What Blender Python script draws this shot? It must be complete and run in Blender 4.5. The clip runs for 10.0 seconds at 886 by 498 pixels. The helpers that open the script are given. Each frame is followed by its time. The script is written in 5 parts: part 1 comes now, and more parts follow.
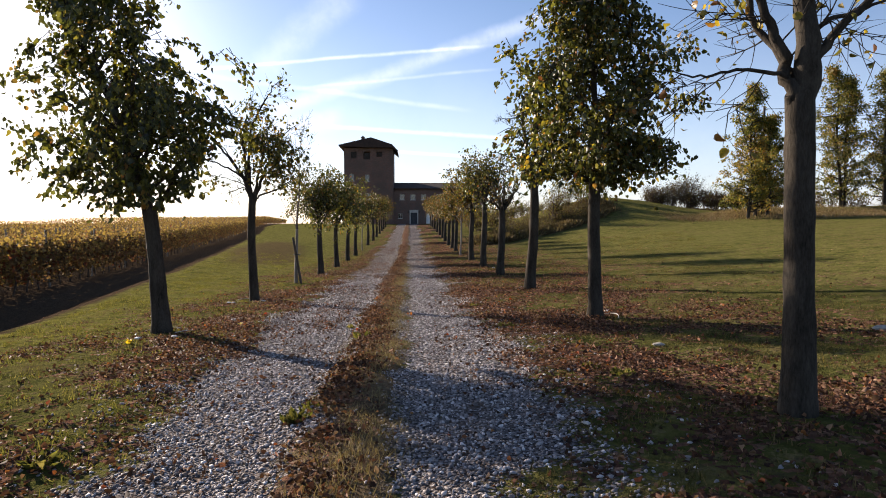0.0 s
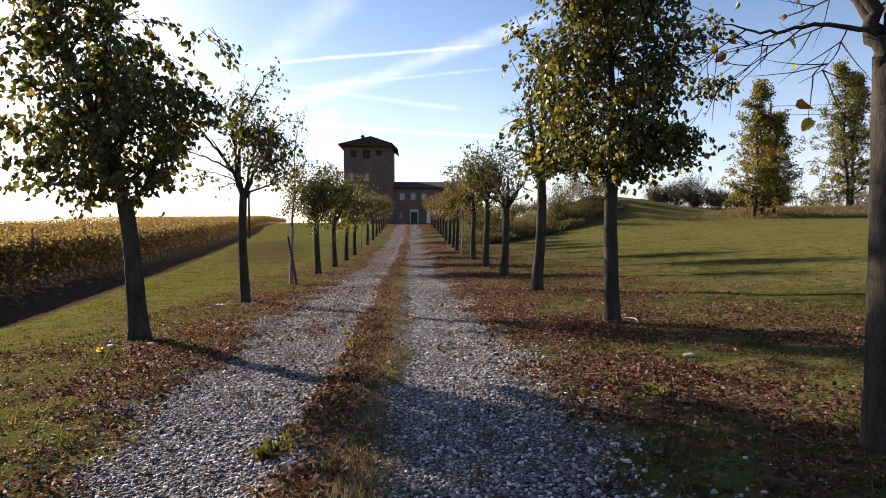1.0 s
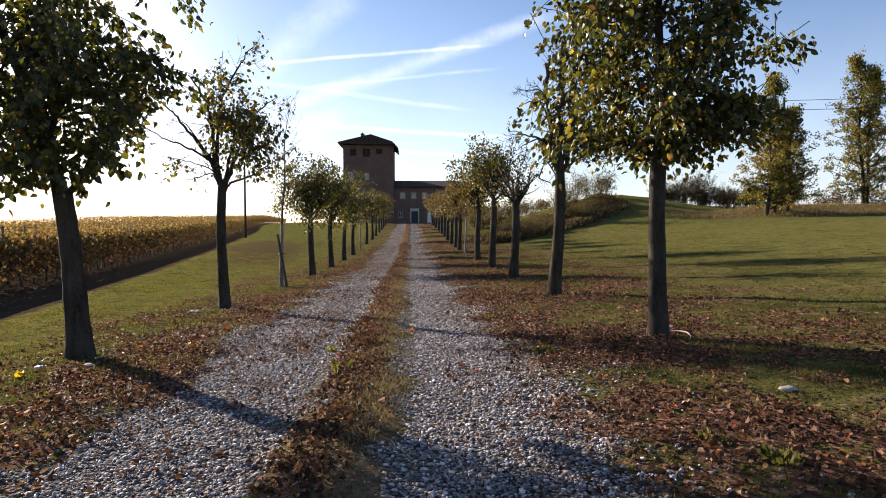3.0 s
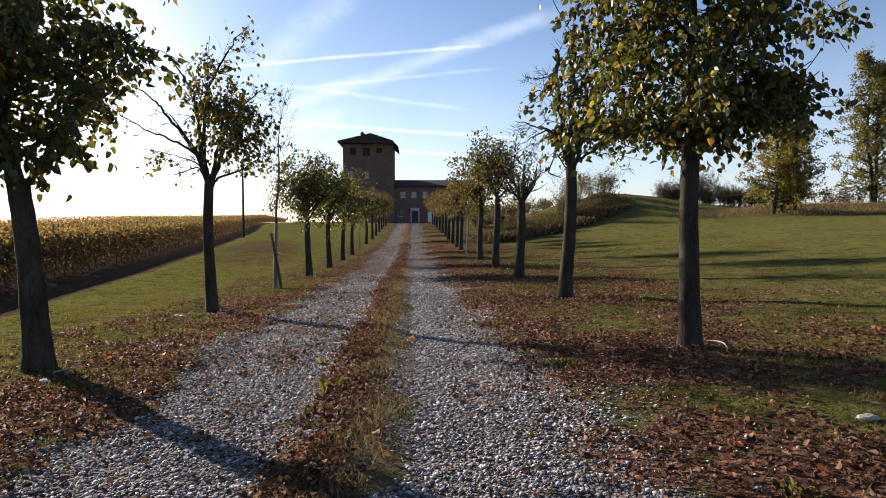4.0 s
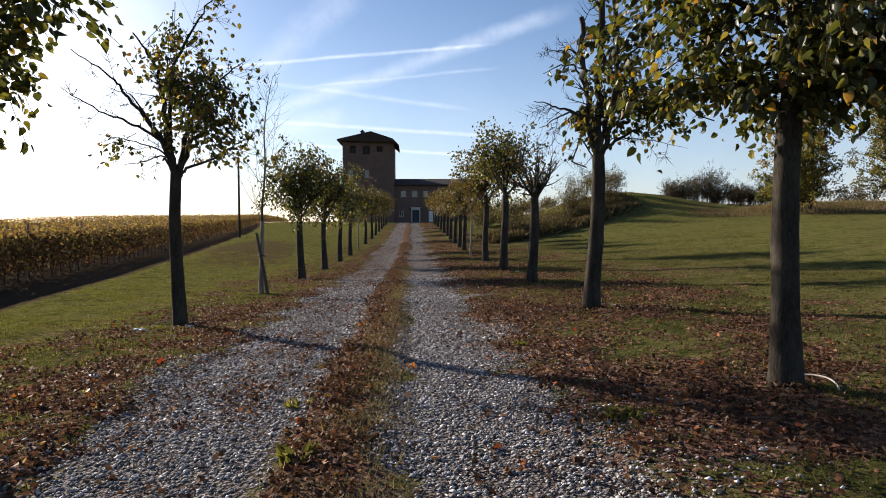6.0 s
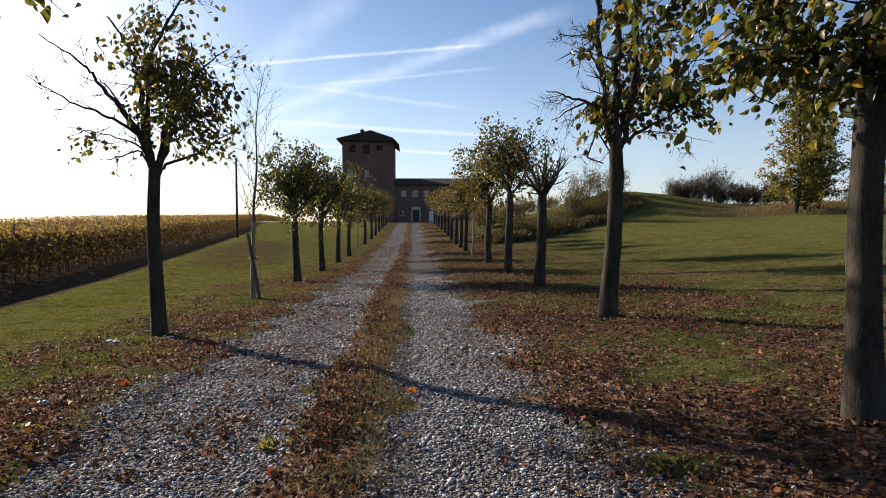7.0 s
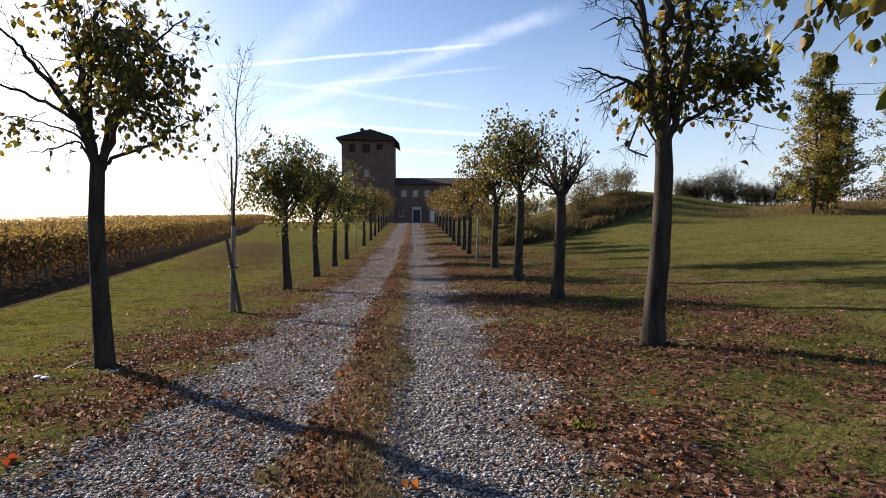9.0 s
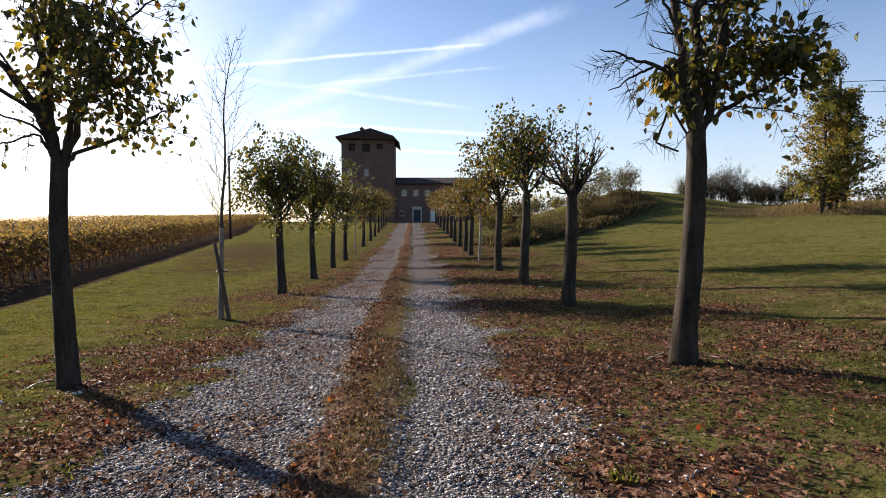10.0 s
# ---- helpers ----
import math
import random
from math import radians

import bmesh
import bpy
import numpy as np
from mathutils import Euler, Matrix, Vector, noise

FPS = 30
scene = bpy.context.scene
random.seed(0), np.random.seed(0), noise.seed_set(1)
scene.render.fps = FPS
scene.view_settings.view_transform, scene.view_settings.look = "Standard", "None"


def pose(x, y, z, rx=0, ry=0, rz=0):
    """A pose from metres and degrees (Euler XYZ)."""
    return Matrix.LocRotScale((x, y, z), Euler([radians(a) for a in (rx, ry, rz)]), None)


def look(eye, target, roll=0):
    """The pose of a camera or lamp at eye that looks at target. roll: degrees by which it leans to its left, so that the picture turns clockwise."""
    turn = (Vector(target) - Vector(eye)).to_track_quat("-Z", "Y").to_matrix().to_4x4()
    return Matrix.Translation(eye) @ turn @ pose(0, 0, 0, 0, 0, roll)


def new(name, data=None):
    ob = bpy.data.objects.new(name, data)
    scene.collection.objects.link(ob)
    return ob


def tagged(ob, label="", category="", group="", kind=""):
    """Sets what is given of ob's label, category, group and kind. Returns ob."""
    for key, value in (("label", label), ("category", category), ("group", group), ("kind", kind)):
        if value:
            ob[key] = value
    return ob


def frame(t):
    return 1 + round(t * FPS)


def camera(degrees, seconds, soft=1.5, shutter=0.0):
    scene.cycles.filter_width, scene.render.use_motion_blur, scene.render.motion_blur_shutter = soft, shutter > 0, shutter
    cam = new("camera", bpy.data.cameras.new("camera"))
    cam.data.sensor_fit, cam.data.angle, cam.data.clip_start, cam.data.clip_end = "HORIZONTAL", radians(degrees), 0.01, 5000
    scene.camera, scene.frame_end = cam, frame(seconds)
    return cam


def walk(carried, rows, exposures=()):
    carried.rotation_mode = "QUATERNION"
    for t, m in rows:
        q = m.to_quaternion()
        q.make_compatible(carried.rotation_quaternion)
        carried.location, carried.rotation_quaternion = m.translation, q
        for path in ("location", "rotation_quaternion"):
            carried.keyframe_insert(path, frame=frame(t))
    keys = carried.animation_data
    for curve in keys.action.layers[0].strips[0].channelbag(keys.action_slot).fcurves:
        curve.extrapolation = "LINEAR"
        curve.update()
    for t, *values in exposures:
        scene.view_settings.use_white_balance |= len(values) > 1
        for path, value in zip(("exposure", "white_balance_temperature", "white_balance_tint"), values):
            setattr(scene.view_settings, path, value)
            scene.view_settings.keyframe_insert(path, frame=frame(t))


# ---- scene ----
cam = camera(72.1, 10.0, soft=1.0)
METRES, EYE, TILT, LEAN, TURN = 8.709, 1.35, 1.6, 0.0, -3.08
ROWS = [
    (0.0, 0.0, 0.0, 0.0, -0.01, -4.12, 0.08),
    (0.5, -0.0023, 0.0491, -0.0042, -0.0, -4.13, 0.06),
    (1.0, -0.0048, 0.0981, -0.0086, 0.01, -4.15, 0.07),
    (1.5, -0.0076, 0.1475, -0.013, 0.02, -4.15, 0.07),
    (2.0, -0.0107, 0.1966, -0.0171, 0.03, -4.15, 0.07),
    (2.5, -0.0135, 0.2459, -0.0214, 0.04, -4.15, 0.08),
    (4.0, -0.0217, 0.3943, -0.033, 0.08, -4.18, 0.11),
    (4.5, -0.0244, 0.4444, -0.0362, 0.09, -4.19, 0.12),
    (5.0, -0.0267, 0.4919, -0.0392, 0.11, -4.21, 0.13),
    (5.5, -0.0291, 0.5427, -0.0419, 0.13, -4.2, 0.14),
    (7.0, -0.0371, 0.695, -0.0435, 0.17, -4.24, 0.14),
    (7.5, -0.0397, 0.7457, -0.0421, 0.17, -4.24, 0.15),
    (8.0, -0.0424, 0.7964, -0.0405, 0.19, -4.24, 0.17),
    (8.5, -0.0451, 0.847, -0.0394, 0.2, -4.25, 0.16),
    (9.0, -0.048, 0.8977, -0.0392, 0.22, -4.26, 0.15),
    (9.5, -0.0508, 0.9487, -0.0389, 0.24, -4.27, 0.15),
    (10.0, -0.0537, 0.9968, -0.038, 0.25, -4.29, 0.17),
]
walk(cam, [(t, pose(0, 0, EYE, TILT, LEAN, TURN) @ pose(METRES * x, METRES * y, METRES * z, 90 + pitch, roll, yaw)) for t, x, y, z, yaw, pitch, roll in ROWS],
     [(0.0, 1.29, 6830, 17), (0.5, 1.23, 6780, 16), (1.2, 1.36, 6780, 16), (3.9, 1.23, 6680, 14), (4.2, 0.96, 6520, 12), (8.6, 0.94, 6520, 12), (9.0, 1.17, 6630, 15), (10.0, 1.22, 6630, 15)])

# ---- world, sun ----
SUN_AZ, SUN_EL = -45.0, 17.0          # degrees; azimuth from +Y towards +X
def heading(az, el):
    a, e = radians(az), radians(el)
    return Vector((math.sin(a) * math.cos(e), math.cos(a) * math.cos(e), math.sin(e)))

world = bpy.data.worlds.new("sky")
scene.world = world
world.use_nodes = True
SKY_STRENGTH = 0.073
SUN_STRENGTH = 5.0

class Nodes:
    """Short hand for a node tree."""
    def __init__(self, tree):
        self.t = tree
    def add(self, kind, **props):
        n = self.t.nodes.new(kind)
        for k, v in props.items():
            if k == "blend_type": n.blend_type = v
            elif k == "data_type": n.data_type = v
            elif k == "operation": n.operation = v
            elif k == "noise_dimensions": n.noise_dimensions = v
            elif k == "feature": n.feature = v
            elif k == "clamp": n.use_clamp = v
            elif k == "interpolation_type": n.interpolation_type = v
        return n
    def link(self, a, b):
        self.t.links.new(a, b)
    def put(self, socket, v):
        if isinstance(v, bpy.types.NodeSocket): self.t.links.new(v, socket)
        else: socket.default_value = v
    def math(self, op, a, b=0.0, c=0.0, clamp=False):
        n = self.add("ShaderNodeMath", operation=op, clamp=clamp)
        for i, v in enumerate((a, b, c)): self.put(n.inputs[i], v)
        return n.outputs[0]
    def vmath(self, op, a, b=(0, 0, 0)):
        n = self.add("ShaderNodeVectorMath", operation=op)
        self.put(n.inputs[0], a); self.put(n.inputs[1], b)
        return n.outputs["Value"] if op in ("DOT_PRODUCT", "LENGTH") else n.outputs["Vector"]
    def ramp(self, fac, stops):
        n = self.add("ShaderNodeValToRGB")
        cr = n.color_ramp
        while len(cr.elements) < len(stops): cr.elements.new(0.5)
        for e, (p, c) in zip(cr.elements, stops): e.position, e.color = p, (*c, 1)
        self.put(n.inputs[0], fac)
        return n.outputs[0]
    def mix(self, fac, a, b, mode="MIX"):
        n = self.add("ShaderNodeMix", data_type="RGBA", blend_type=mode)
        self.put(n.inputs[0], fac)
        for s, v in ((n.inputs[6], a), (n.inputs[7], b)):
            self.put(s, (*v, 1) if isinstance(v, tuple) and len(v) == 3 else v)
        return n.outputs[2]
    def span(self, v, lo, hi, a=0.0, b=1.0, smooth=True):
        n = self.add("ShaderNodeMapRange", interpolation_type="SMOOTHSTEP" if smooth else "LINEAR")
        for i, x in enumerate((v, lo, hi, a, b)): self.put(n.inputs[i], x)
        return n.outputs[0]
    def noise(self, vec, scale, detail=4.0, rough=0.55):
        n = self.add("ShaderNodeTexNoise")
        self.put(n.inputs["Vector"], vec)
        n.inputs["Scale"].default_value, n.inputs["Detail"].default_value, n.inputs["Roughness"].default_value = scale, detail, rough
        return n.outputs["Fac"]

def build_sky():
    n = Nodes(world.node_tree)
    bg = world.node_tree.nodes["Background"]
    sky = n.add("ShaderNodeTexSky")
    sky.sky_type, sky.sun_disc = "NISHITA", False
    sky.sun_elevation, sky.sun_rotation = radians(SUN_EL), radians(SUN_AZ)
    sky.air_density, sky.dust_density, sky.ozone_density = 1.0, 0.6, 3.0
    d = n.vmath("NORMALIZE", n.add("ShaderNodeTexCoord").outputs["Generated"])
    soft = n.noise(d, 9.0, 6.0, 0.6)
    fine = n.noise(d, 40.0, 5.0, 0.6)
    cover = 0.0
    # vapour trails and cirrus: ends as azimuth and elevation, half width, strength
    for az0, el0, az1, el1, wide, strength in (
            (-21.0, 12.6, 7.5, 15.9, 0.0042, 0.5), (-14.0, 9.1, 14.5, 18.5, 0.018, 0.32),
            (-10.5, 11.9, 8.1, 13.9, 0.004, 0.22), (-18.0, 12.6, 5.5, 10.2, 0.006, 0.22),
            (-14.0, 8.9, 10.5, 7.6, 0.005, 0.42), (-11.5, 7.0, 8.5, 5.9, 0.004, 0.50),
            (-14.0, 13.0, -5.0, 21.0, 0.035, 0.22), (-15.5, 7.2, -6.0, 9.4, 0.022, 0.28)):
        a, b = heading(az0, el0), heading(az1, el1)
        axis, mid = a.cross(b).normalized(), (a + b).normalized()
        along = axis.cross(mid).normalized()
        half = abs(b.dot(along))
        wob = n.math("MULTIPLY", n.math("SUBTRACT", soft, 0.5), wide * 1.6)
        off = n.math("ABSOLUTE", n.math("ADD", n.vmath("DOT_PRODUCT", d, tuple(axis)), wob))
        band = n.span(off, 0.0, wide, 1.0, 0.0)
        run = n.span(n.math("ABSOLUTE", n.vmath("DOT_PRODUCT", d, tuple(along))), half * 0.7, half * 1.1, 1.0, 0.0)
        ahead = n.math("GREATER_THAN", n.vmath("DOT_PRODUCT", d, tuple(mid)), 0.0)
        one = n.math("MULTIPLY", n.math("MULTIPLY", n.math("MULTIPLY", band, run), ahead), strength)
        cover = n.math("ADD", one, cover) if not isinstance(cover, float) else one
    cover = n.math("MULTIPLY", cover, n.span(fine, 0.25, 0.7, 0.55, 1.1))
    sun_near = n.vmath("DOT_PRODUCT", d, tuple(heading(SUN_AZ, SUN_EL)))
    # thin veil of cirrus, denser towards the sun and the horizon
    sep = n.add("ShaderNodeSeparateXYZ"); n.link(d, sep.inputs[0])
    low = n.span(sep.outputs[2], 0.0, 0.36, 1.0, 0.0)
    veil = n.math("MULTIPLY", n.span(sun_near, 0.86, 0.998), 0.36)
    veil = n.math("ADD", veil, n.math("MULTIPLY", low, 0.30))
    veil = n.math("MULTIPLY", veil, n.span(soft, 0.3, 0.7, 0.75, 1.1))
    cover = n.math("ADD", cover, veil, clamp=True)
    white = n.mix(n.span(sun_near, 0.84, 0.99), (7.6, 8.3, 9.2), (15.0, 15.0, 15.0))
    n.link(n.mix(1.0, n.mix(cover, sky.outputs[0], white), (0.975, 0.985, 1.05), "MULTIPLY"), bg.inputs[0])
    bg.inputs[1].default_value = SKY_STRENGTH
build_sky()

sun = new("sun", bpy.data.lights.new("sun", "SUN"))
sun.data.energy, sun.data.angle, sun.data.color = SUN_STRENGTH, radians(0.6), (1.0, 0.90, 0.76)
sun.matrix_world = look(heading(SUN_AZ, SUN_EL) * 60, (0, 0, 0))

# ---- materials ----
def material(name):
    m = bpy.data.materials.new(name)
    m.use_nodes = True
    n = Nodes(m.node_tree)
    return m, n, m.node_tree.nodes["Principled BSDF"], m.node_tree.nodes["Material Output"]

def bump(n, b, height, strength, distance):
    k = n.add("ShaderNodeBump")
    k.inputs["Strength"].default_value, k.inputs["Distance"].default_value = strength, distance
    n.link(height, k.inputs["Height"]); n.link(k.outputs[0], b.inputs["Normal"])

def where(n):
    return n.add("ShaderNodeTexCoord").outputs["Object"]

def mottled(name, dark, light, scale, rough=0.85, relief=0.01, stretch=(1, 1, 1), spec=0.3):
    """A natural surface of two tones, with stains at one scale and grain at another."""
    m, n, b, _ = material(name)
    v = n.vmath("MULTIPLY", where(n), stretch)
    big, small = n.noise(v, scale, 3), n.noise(v, scale * 9, 5, 0.65)
    mixed = n.math("ADD", n.math("MULTIPLY", big, 0.55), n.math("MULTIPLY", small, 0.45))
    n.link(n.ramp(mixed, ((0.32, dark), (0.68, light))), b.inputs["Base Color"])
    b.inputs["Roughness"].default_value, b.inputs["Specular IOR Level"].default_value = rough, spec
    bump(n, b, mixed, 0.7, relief)
    return m

def leafy(name, stops, through_light=0.45, rough=0.42, spec=0.45):
    """Leaves: a tint of its own for each one, shining through against the light."""
    m, n, b, out = material(name)
    isl = n.add("ShaderNodeNewGeometry").outputs["Random Per Island"]
    tint = n.ramp(isl, stops)
    vein = n.noise(where(n), 30.0, 3)
    tint = n.mix(n.span(vein, 0.3, 0.75, 0.0, 0.45), tint, (0.05, 0.035, 0.012))
    n.link(tint, b.inputs["Base Color"])
    b.inputs["Roughness"].default_value, b.inputs["Specular IOR Level"].default_value = rough, spec
    tr = n.add("ShaderNodeBsdfTranslucent")
    n.link(n.mix(0.5, tint, n.mix(1.0, tint, (1.9, 1.75, 0.7), "MULTIPLY")), tr.inputs[0])
    mx = n.add("ShaderNodeMixShader")
    mx.inputs[0].default_value = through_light
    n.link(b.outputs[0], mx.inputs[1]); n.link(tr.outputs[0], mx.inputs[2]); n.link(mx.outputs[0], out.inputs[0])
    return m

GREEN = ((0.0, (0.026, 0.036, 0.010)), (0.45, (0.054, 0.067, 0.014)), (0.78, (0.106, 0.112, 0.020)), (0.94, (0.19, 0.17, 0.028)), (1.0, (0.26, 0.13, 0.03)))
OLIVE = ((0.0, (0.034, 0.040, 0.012)), (0.45, (0.065, 0.075, 0.018)), (0.78, (0.12, 0.115, 0.024)), (0.93, (0.22, 0.15, 0.03)), (1.0, (0.20, 0.075, 0.022)))
RUST = ((0.0, (0.045, 0.040, 0.016)), (0.35, (0.10, 0.080, 0.024)), (0.65, (0.19, 0.120, 0.030)), (0.88, (0.24, 0.100, 0.026)), (1.0, (0.12, 0.05, 0.022)))
YELLOW = ((0.0, (0.09, 0.09, 0.02)), (0.4, (0.30, 0.24, 0.03)), (0.8, (0.45, 0.32, 0.03)), (1.0, (0.30, 0.13, 0.03)))
VINE = ((0.0, (0.06, 0.042, 0.030)), (0.35, (0.13, 0.088, 0.048)), (0.72, (0.22, 0.145, 0.066)), (0.92, (0.20, 0.105, 0.062)), (1.0, (0.14, 0.04, 0.028)))
leaf_green = leafy("green_leaf", GREEN, 0.45, 0.42, 0.48)
leaf_olive = leafy("olive_leaf", OLIVE, 0.29, 0.58, 0.24)
leaf_rust = leafy("rust_leaf", RUST, 0.26, 0.68, 0.16)
leaf_yellow = leafy("yellow_leaf", YELLOW)
leaf_vine = leafy("vine_leaf", VINE, 0.40, 0.75, 0.15)
leaf_field = leafy("field_tree_leaf", ((0.0, (0.055, 0.066, 0.018)), (0.5, (0.145, 0.156, 0.036)), (0.8, (0.25, 0.225, 0.045)), (1.0, (0.32, 0.22, 0.04))), 0.42, 0.6, 0.2)
leaf_fading = leafy("fading_tree_leaf", ((0.0, (0.12, 0.11, 0.03)), (0.4, (0.24, 0.19, 0.04)), (0.8, (0.34, 0.22, 0.045)), (1.0, (0.30, 0.14, 0.04))), 0.42, 0.6, 0.2)
leaf_dark = leafy("dark_red_leaf", ((0.0, (0.025, 0.016, 0.012)), (0.6, (0.050, 0.028, 0.020)), (1.0, (0.075, 0.050, 0.026))), 0.2, 0.8, 0.1)
leaf_bush = leafy("dry_bush_leaf", ((0.0, (0.06, 0.042, 0.026)), (0.5, (0.105, 0.076, 0.042)), (1.0, (0.125, 0.108, 0.046))), 0.25, 0.8, 0.1)
litter_mat = leafy("fallen_leaf", ((0.0, (0.028, 0.014, 0.011)), (0.42, (0.078, 0.036, 0.025)), (0.70, (0.145, 0.066, 0.040)), (0.86, (0.23, 0.125, 0.075)), (0.92, (0.32, 0.205, 0.135)), (0.96, (0.27, 0.060, 0.028)), (1.0, (0.36, 0.17, 0.05))), 0.18, 0.75, 0.14)
grass_mat = leafy("grass_blade", ((0.0, (0.034, 0.036, 0.013)), (0.45, (0.074, 0.073, 0.023)), (0.75, (0.128, 0.110, 0.040)), (1.0, (0.20, 0.150, 0.075))), 0.36, 0.8, 0.10)
# lawn blades: a brighter copy of the grass blade, sunlight put into the colour
lit_lawn_mat = leafy("lit_lawn_blade", ((0.0, (0.050, 0.056, 0.016)), (0.45, (0.118, 0.124, 0.030)), (0.8, (0.175, 0.168, 0.048)), (1.0, (0.20, 0.168, 0.07))), 0.42, 0.8, 0.10)
straw_mat = leafy("dry_grass_blade", ((0.0, (0.10, 0.075, 0.038)), (0.5, (0.18, 0.140, 0.072)), (0.85, (0.26, 0.21, 0.115)), (1.0, (0.11, 0.11, 0.045))), 0.3, 0.75)

gold_vine = leafy("gold_vine_leaf", ((0.0, (0.18, 0.13, 0.05)), (0.5, (0.31, 0.22, 0.07)), (1.0, (0.38, 0.27, 0.10))), 0.4, 0.75, 0.15)
red_vine = leafy("red_vine_leaf", ((0.0, (0.06, 0.025, 0.018)), (0.5, (0.15, 0.04, 0.026)), (1.0, (0.20, 0.08, 0.035))), 0.4, 0.75, 0.15)
bright_yellow = leafy("bright_yellow_leaf", ((0.0, (0.62, 0.42, 0.02)), (1.0, (0.70, 0.52, 0.04))), 0.3, 0.6, 0.2)
bright_orange = leafy("orange_leaf", ((0.0, (0.30, 0.09, 0.025)), (1.0, (0.38, 0.13, 0.03))), 0.3, 0.6, 0.2)
bright_red = leafy("red_leaf", ((0.0, (0.20, 0.03, 0.018)), (1.0, (0.28, 0.055, 0.025))), 0.3, 0.6, 0.2)
dry_mat = leafy("tall_dry_grass", ((0.0, (0.070, 0.050, 0.028)), (0.5, (0.115, 0.086, 0.046)), (0.85, (0.17, 0.132, 0.072)), (1.0, (0.09, 0.09, 0.03))), 0.22, 0.85, 0.05)
pale_dry_mat = leafy("bleached_tall_grass", ((0.0, (0.13, 0.088, 0.052)), (0.5, (0.22, 0.160, 0.095)), (0.85, (0.30, 0.235, 0.145)), (1.0, (0.15, 0.13, 0.05))), 0.3, 0.85, 0.05)
bark = mottled("linden_bark", (0.012, 0.010, 0.008), (0.082, 0.070, 0.055), 8.0, 0.95, 0.022, (1, 1, 0.25), 0.05)
twig_mat = mottled("twig_bark", (0.035, 0.026, 0.020), (0.10, 0.075, 0.055), 14.0, 0.85, 0.004, (1, 1, 0.4))
pale_bark = mottled("pale_sapling_bark", (0.115, 0.095, 0.075), (0.29, 0.245, 0.20), 9.0, 0.85, 0.006, (1, 1, 0.3))
post_wood = mottled("weathered_post_wood", (0.10, 0.085, 0.065), (0.27, 0.23, 0.18), 6.0, 0.85, 0.006, (1, 1, 0.15))
stake_wood = mottled("old_stake_wood", (0.035, 0.026, 0.020), (0.13, 0.10, 0.075), 6.0, 0.85, 0.006, (1, 1, 0.15))
dark_wood = mottled("tarred_pole_wood", (0.022, 0.018, 0.015), (0.06, 0.05, 0.04), 5.0, 0.8, 0.005, (1, 1, 0.12))
roof_tile = mottled("old_roof_tile", (0.022, 0.016, 0.014), (0.065, 0.040, 0.030), 1.6, 0.9, 0.03)
stone_trim = mottled("pale_stone_trim", (0.34, 0.31, 0.27), (0.52, 0.49, 0.43), 3.0, 0.8, 0.004)
white_paint = mottled("white_painted_wood", (0.55, 0.54, 0.50), (0.78, 0.77, 0.73), 2.0, 0.5, 0.002)
door_paint = mottled("dark_door_wood", (0.02, 0.022, 0.028), (0.05, 0.05, 0.055), 2.0, 0.5, 0.002)
paper_mat = mottled("crumpled_white_scrap", (0.5, 0.5, 0.5), (0.8, 0.8, 0.8), 12.0, 0.6, 0.004)
hose_mat = mottled("bleached_hose", (0.24, 0.22, 0.20), (0.46, 0.44, 0.40), 15.0, 0.5, 0.001)
slab_mat = mottled("pale_slab_stone", (0.22, 0.20, 0.17), (0.42, 0.39, 0.34), 5.0, 0.85, 0.01)
cable_mat = mottled("black_cable", (0.015, 0.015, 0.015), (0.03, 0.03, 0.03), 5.0, 0.6, 0.001)

def brick_wall_material():
    m, n, b, _ = material("old_brick_wall")
    v = where(n)
    k = n.add("ShaderNodeTexBrick")
    sw = n.add("ShaderNodeSeparateXYZ"); n.link(v, sw.inputs[0])
    cb = n.add("ShaderNodeCombineXYZ")
    n.link(n.math("ADD", sw.outputs[0], sw.outputs[1]), cb.inputs[0]); n.link(sw.outputs[2], cb.inputs[1])
    n.link(cb.outputs[0], k.inputs["Vector"])
    k.inputs["Color1"].default_value, k.inputs["Color2"].default_value = (0.18, 0.080, 0.055, 1), (0.115, 0.058, 0.043, 1)
    k.inputs["Mortar"].default_value = (0.13, 0.10, 0.08, 1)
    k.inputs["Scale"].default_value, k.inputs["Mortar Size"].default_value = 1.0, 0.012
    k.inputs["Brick Width"].default_value, k.inputs["Row Height"].default_value = 0.28, 0.075
    stain = n.noise(v, 0.45, 5, 0.6)
    n.link(n.mix(n.span(stain, 0.35, 0.7, 0.0, 0.65), k.outputs[0], (0.075, 0.058, 0.046)), b.inputs["Base Color"])
    b.inputs["Roughness"].default_value = 0.92
    bump(n, b, n.noise(v, 6.0, 5), 0.5, 0.03)
    return m
brick = brick_wall_material()

def glass_material():
    m, n, b, _ = material("window_glass")
    b.inputs["Base Color"].default_value = (0.02, 0.025, 0.03, 1)
    b.inputs["Roughness"].default_value, b.inputs["Specular IOR Level"].default_value = 0.04, 0.9
    return m
glass = glass_material()

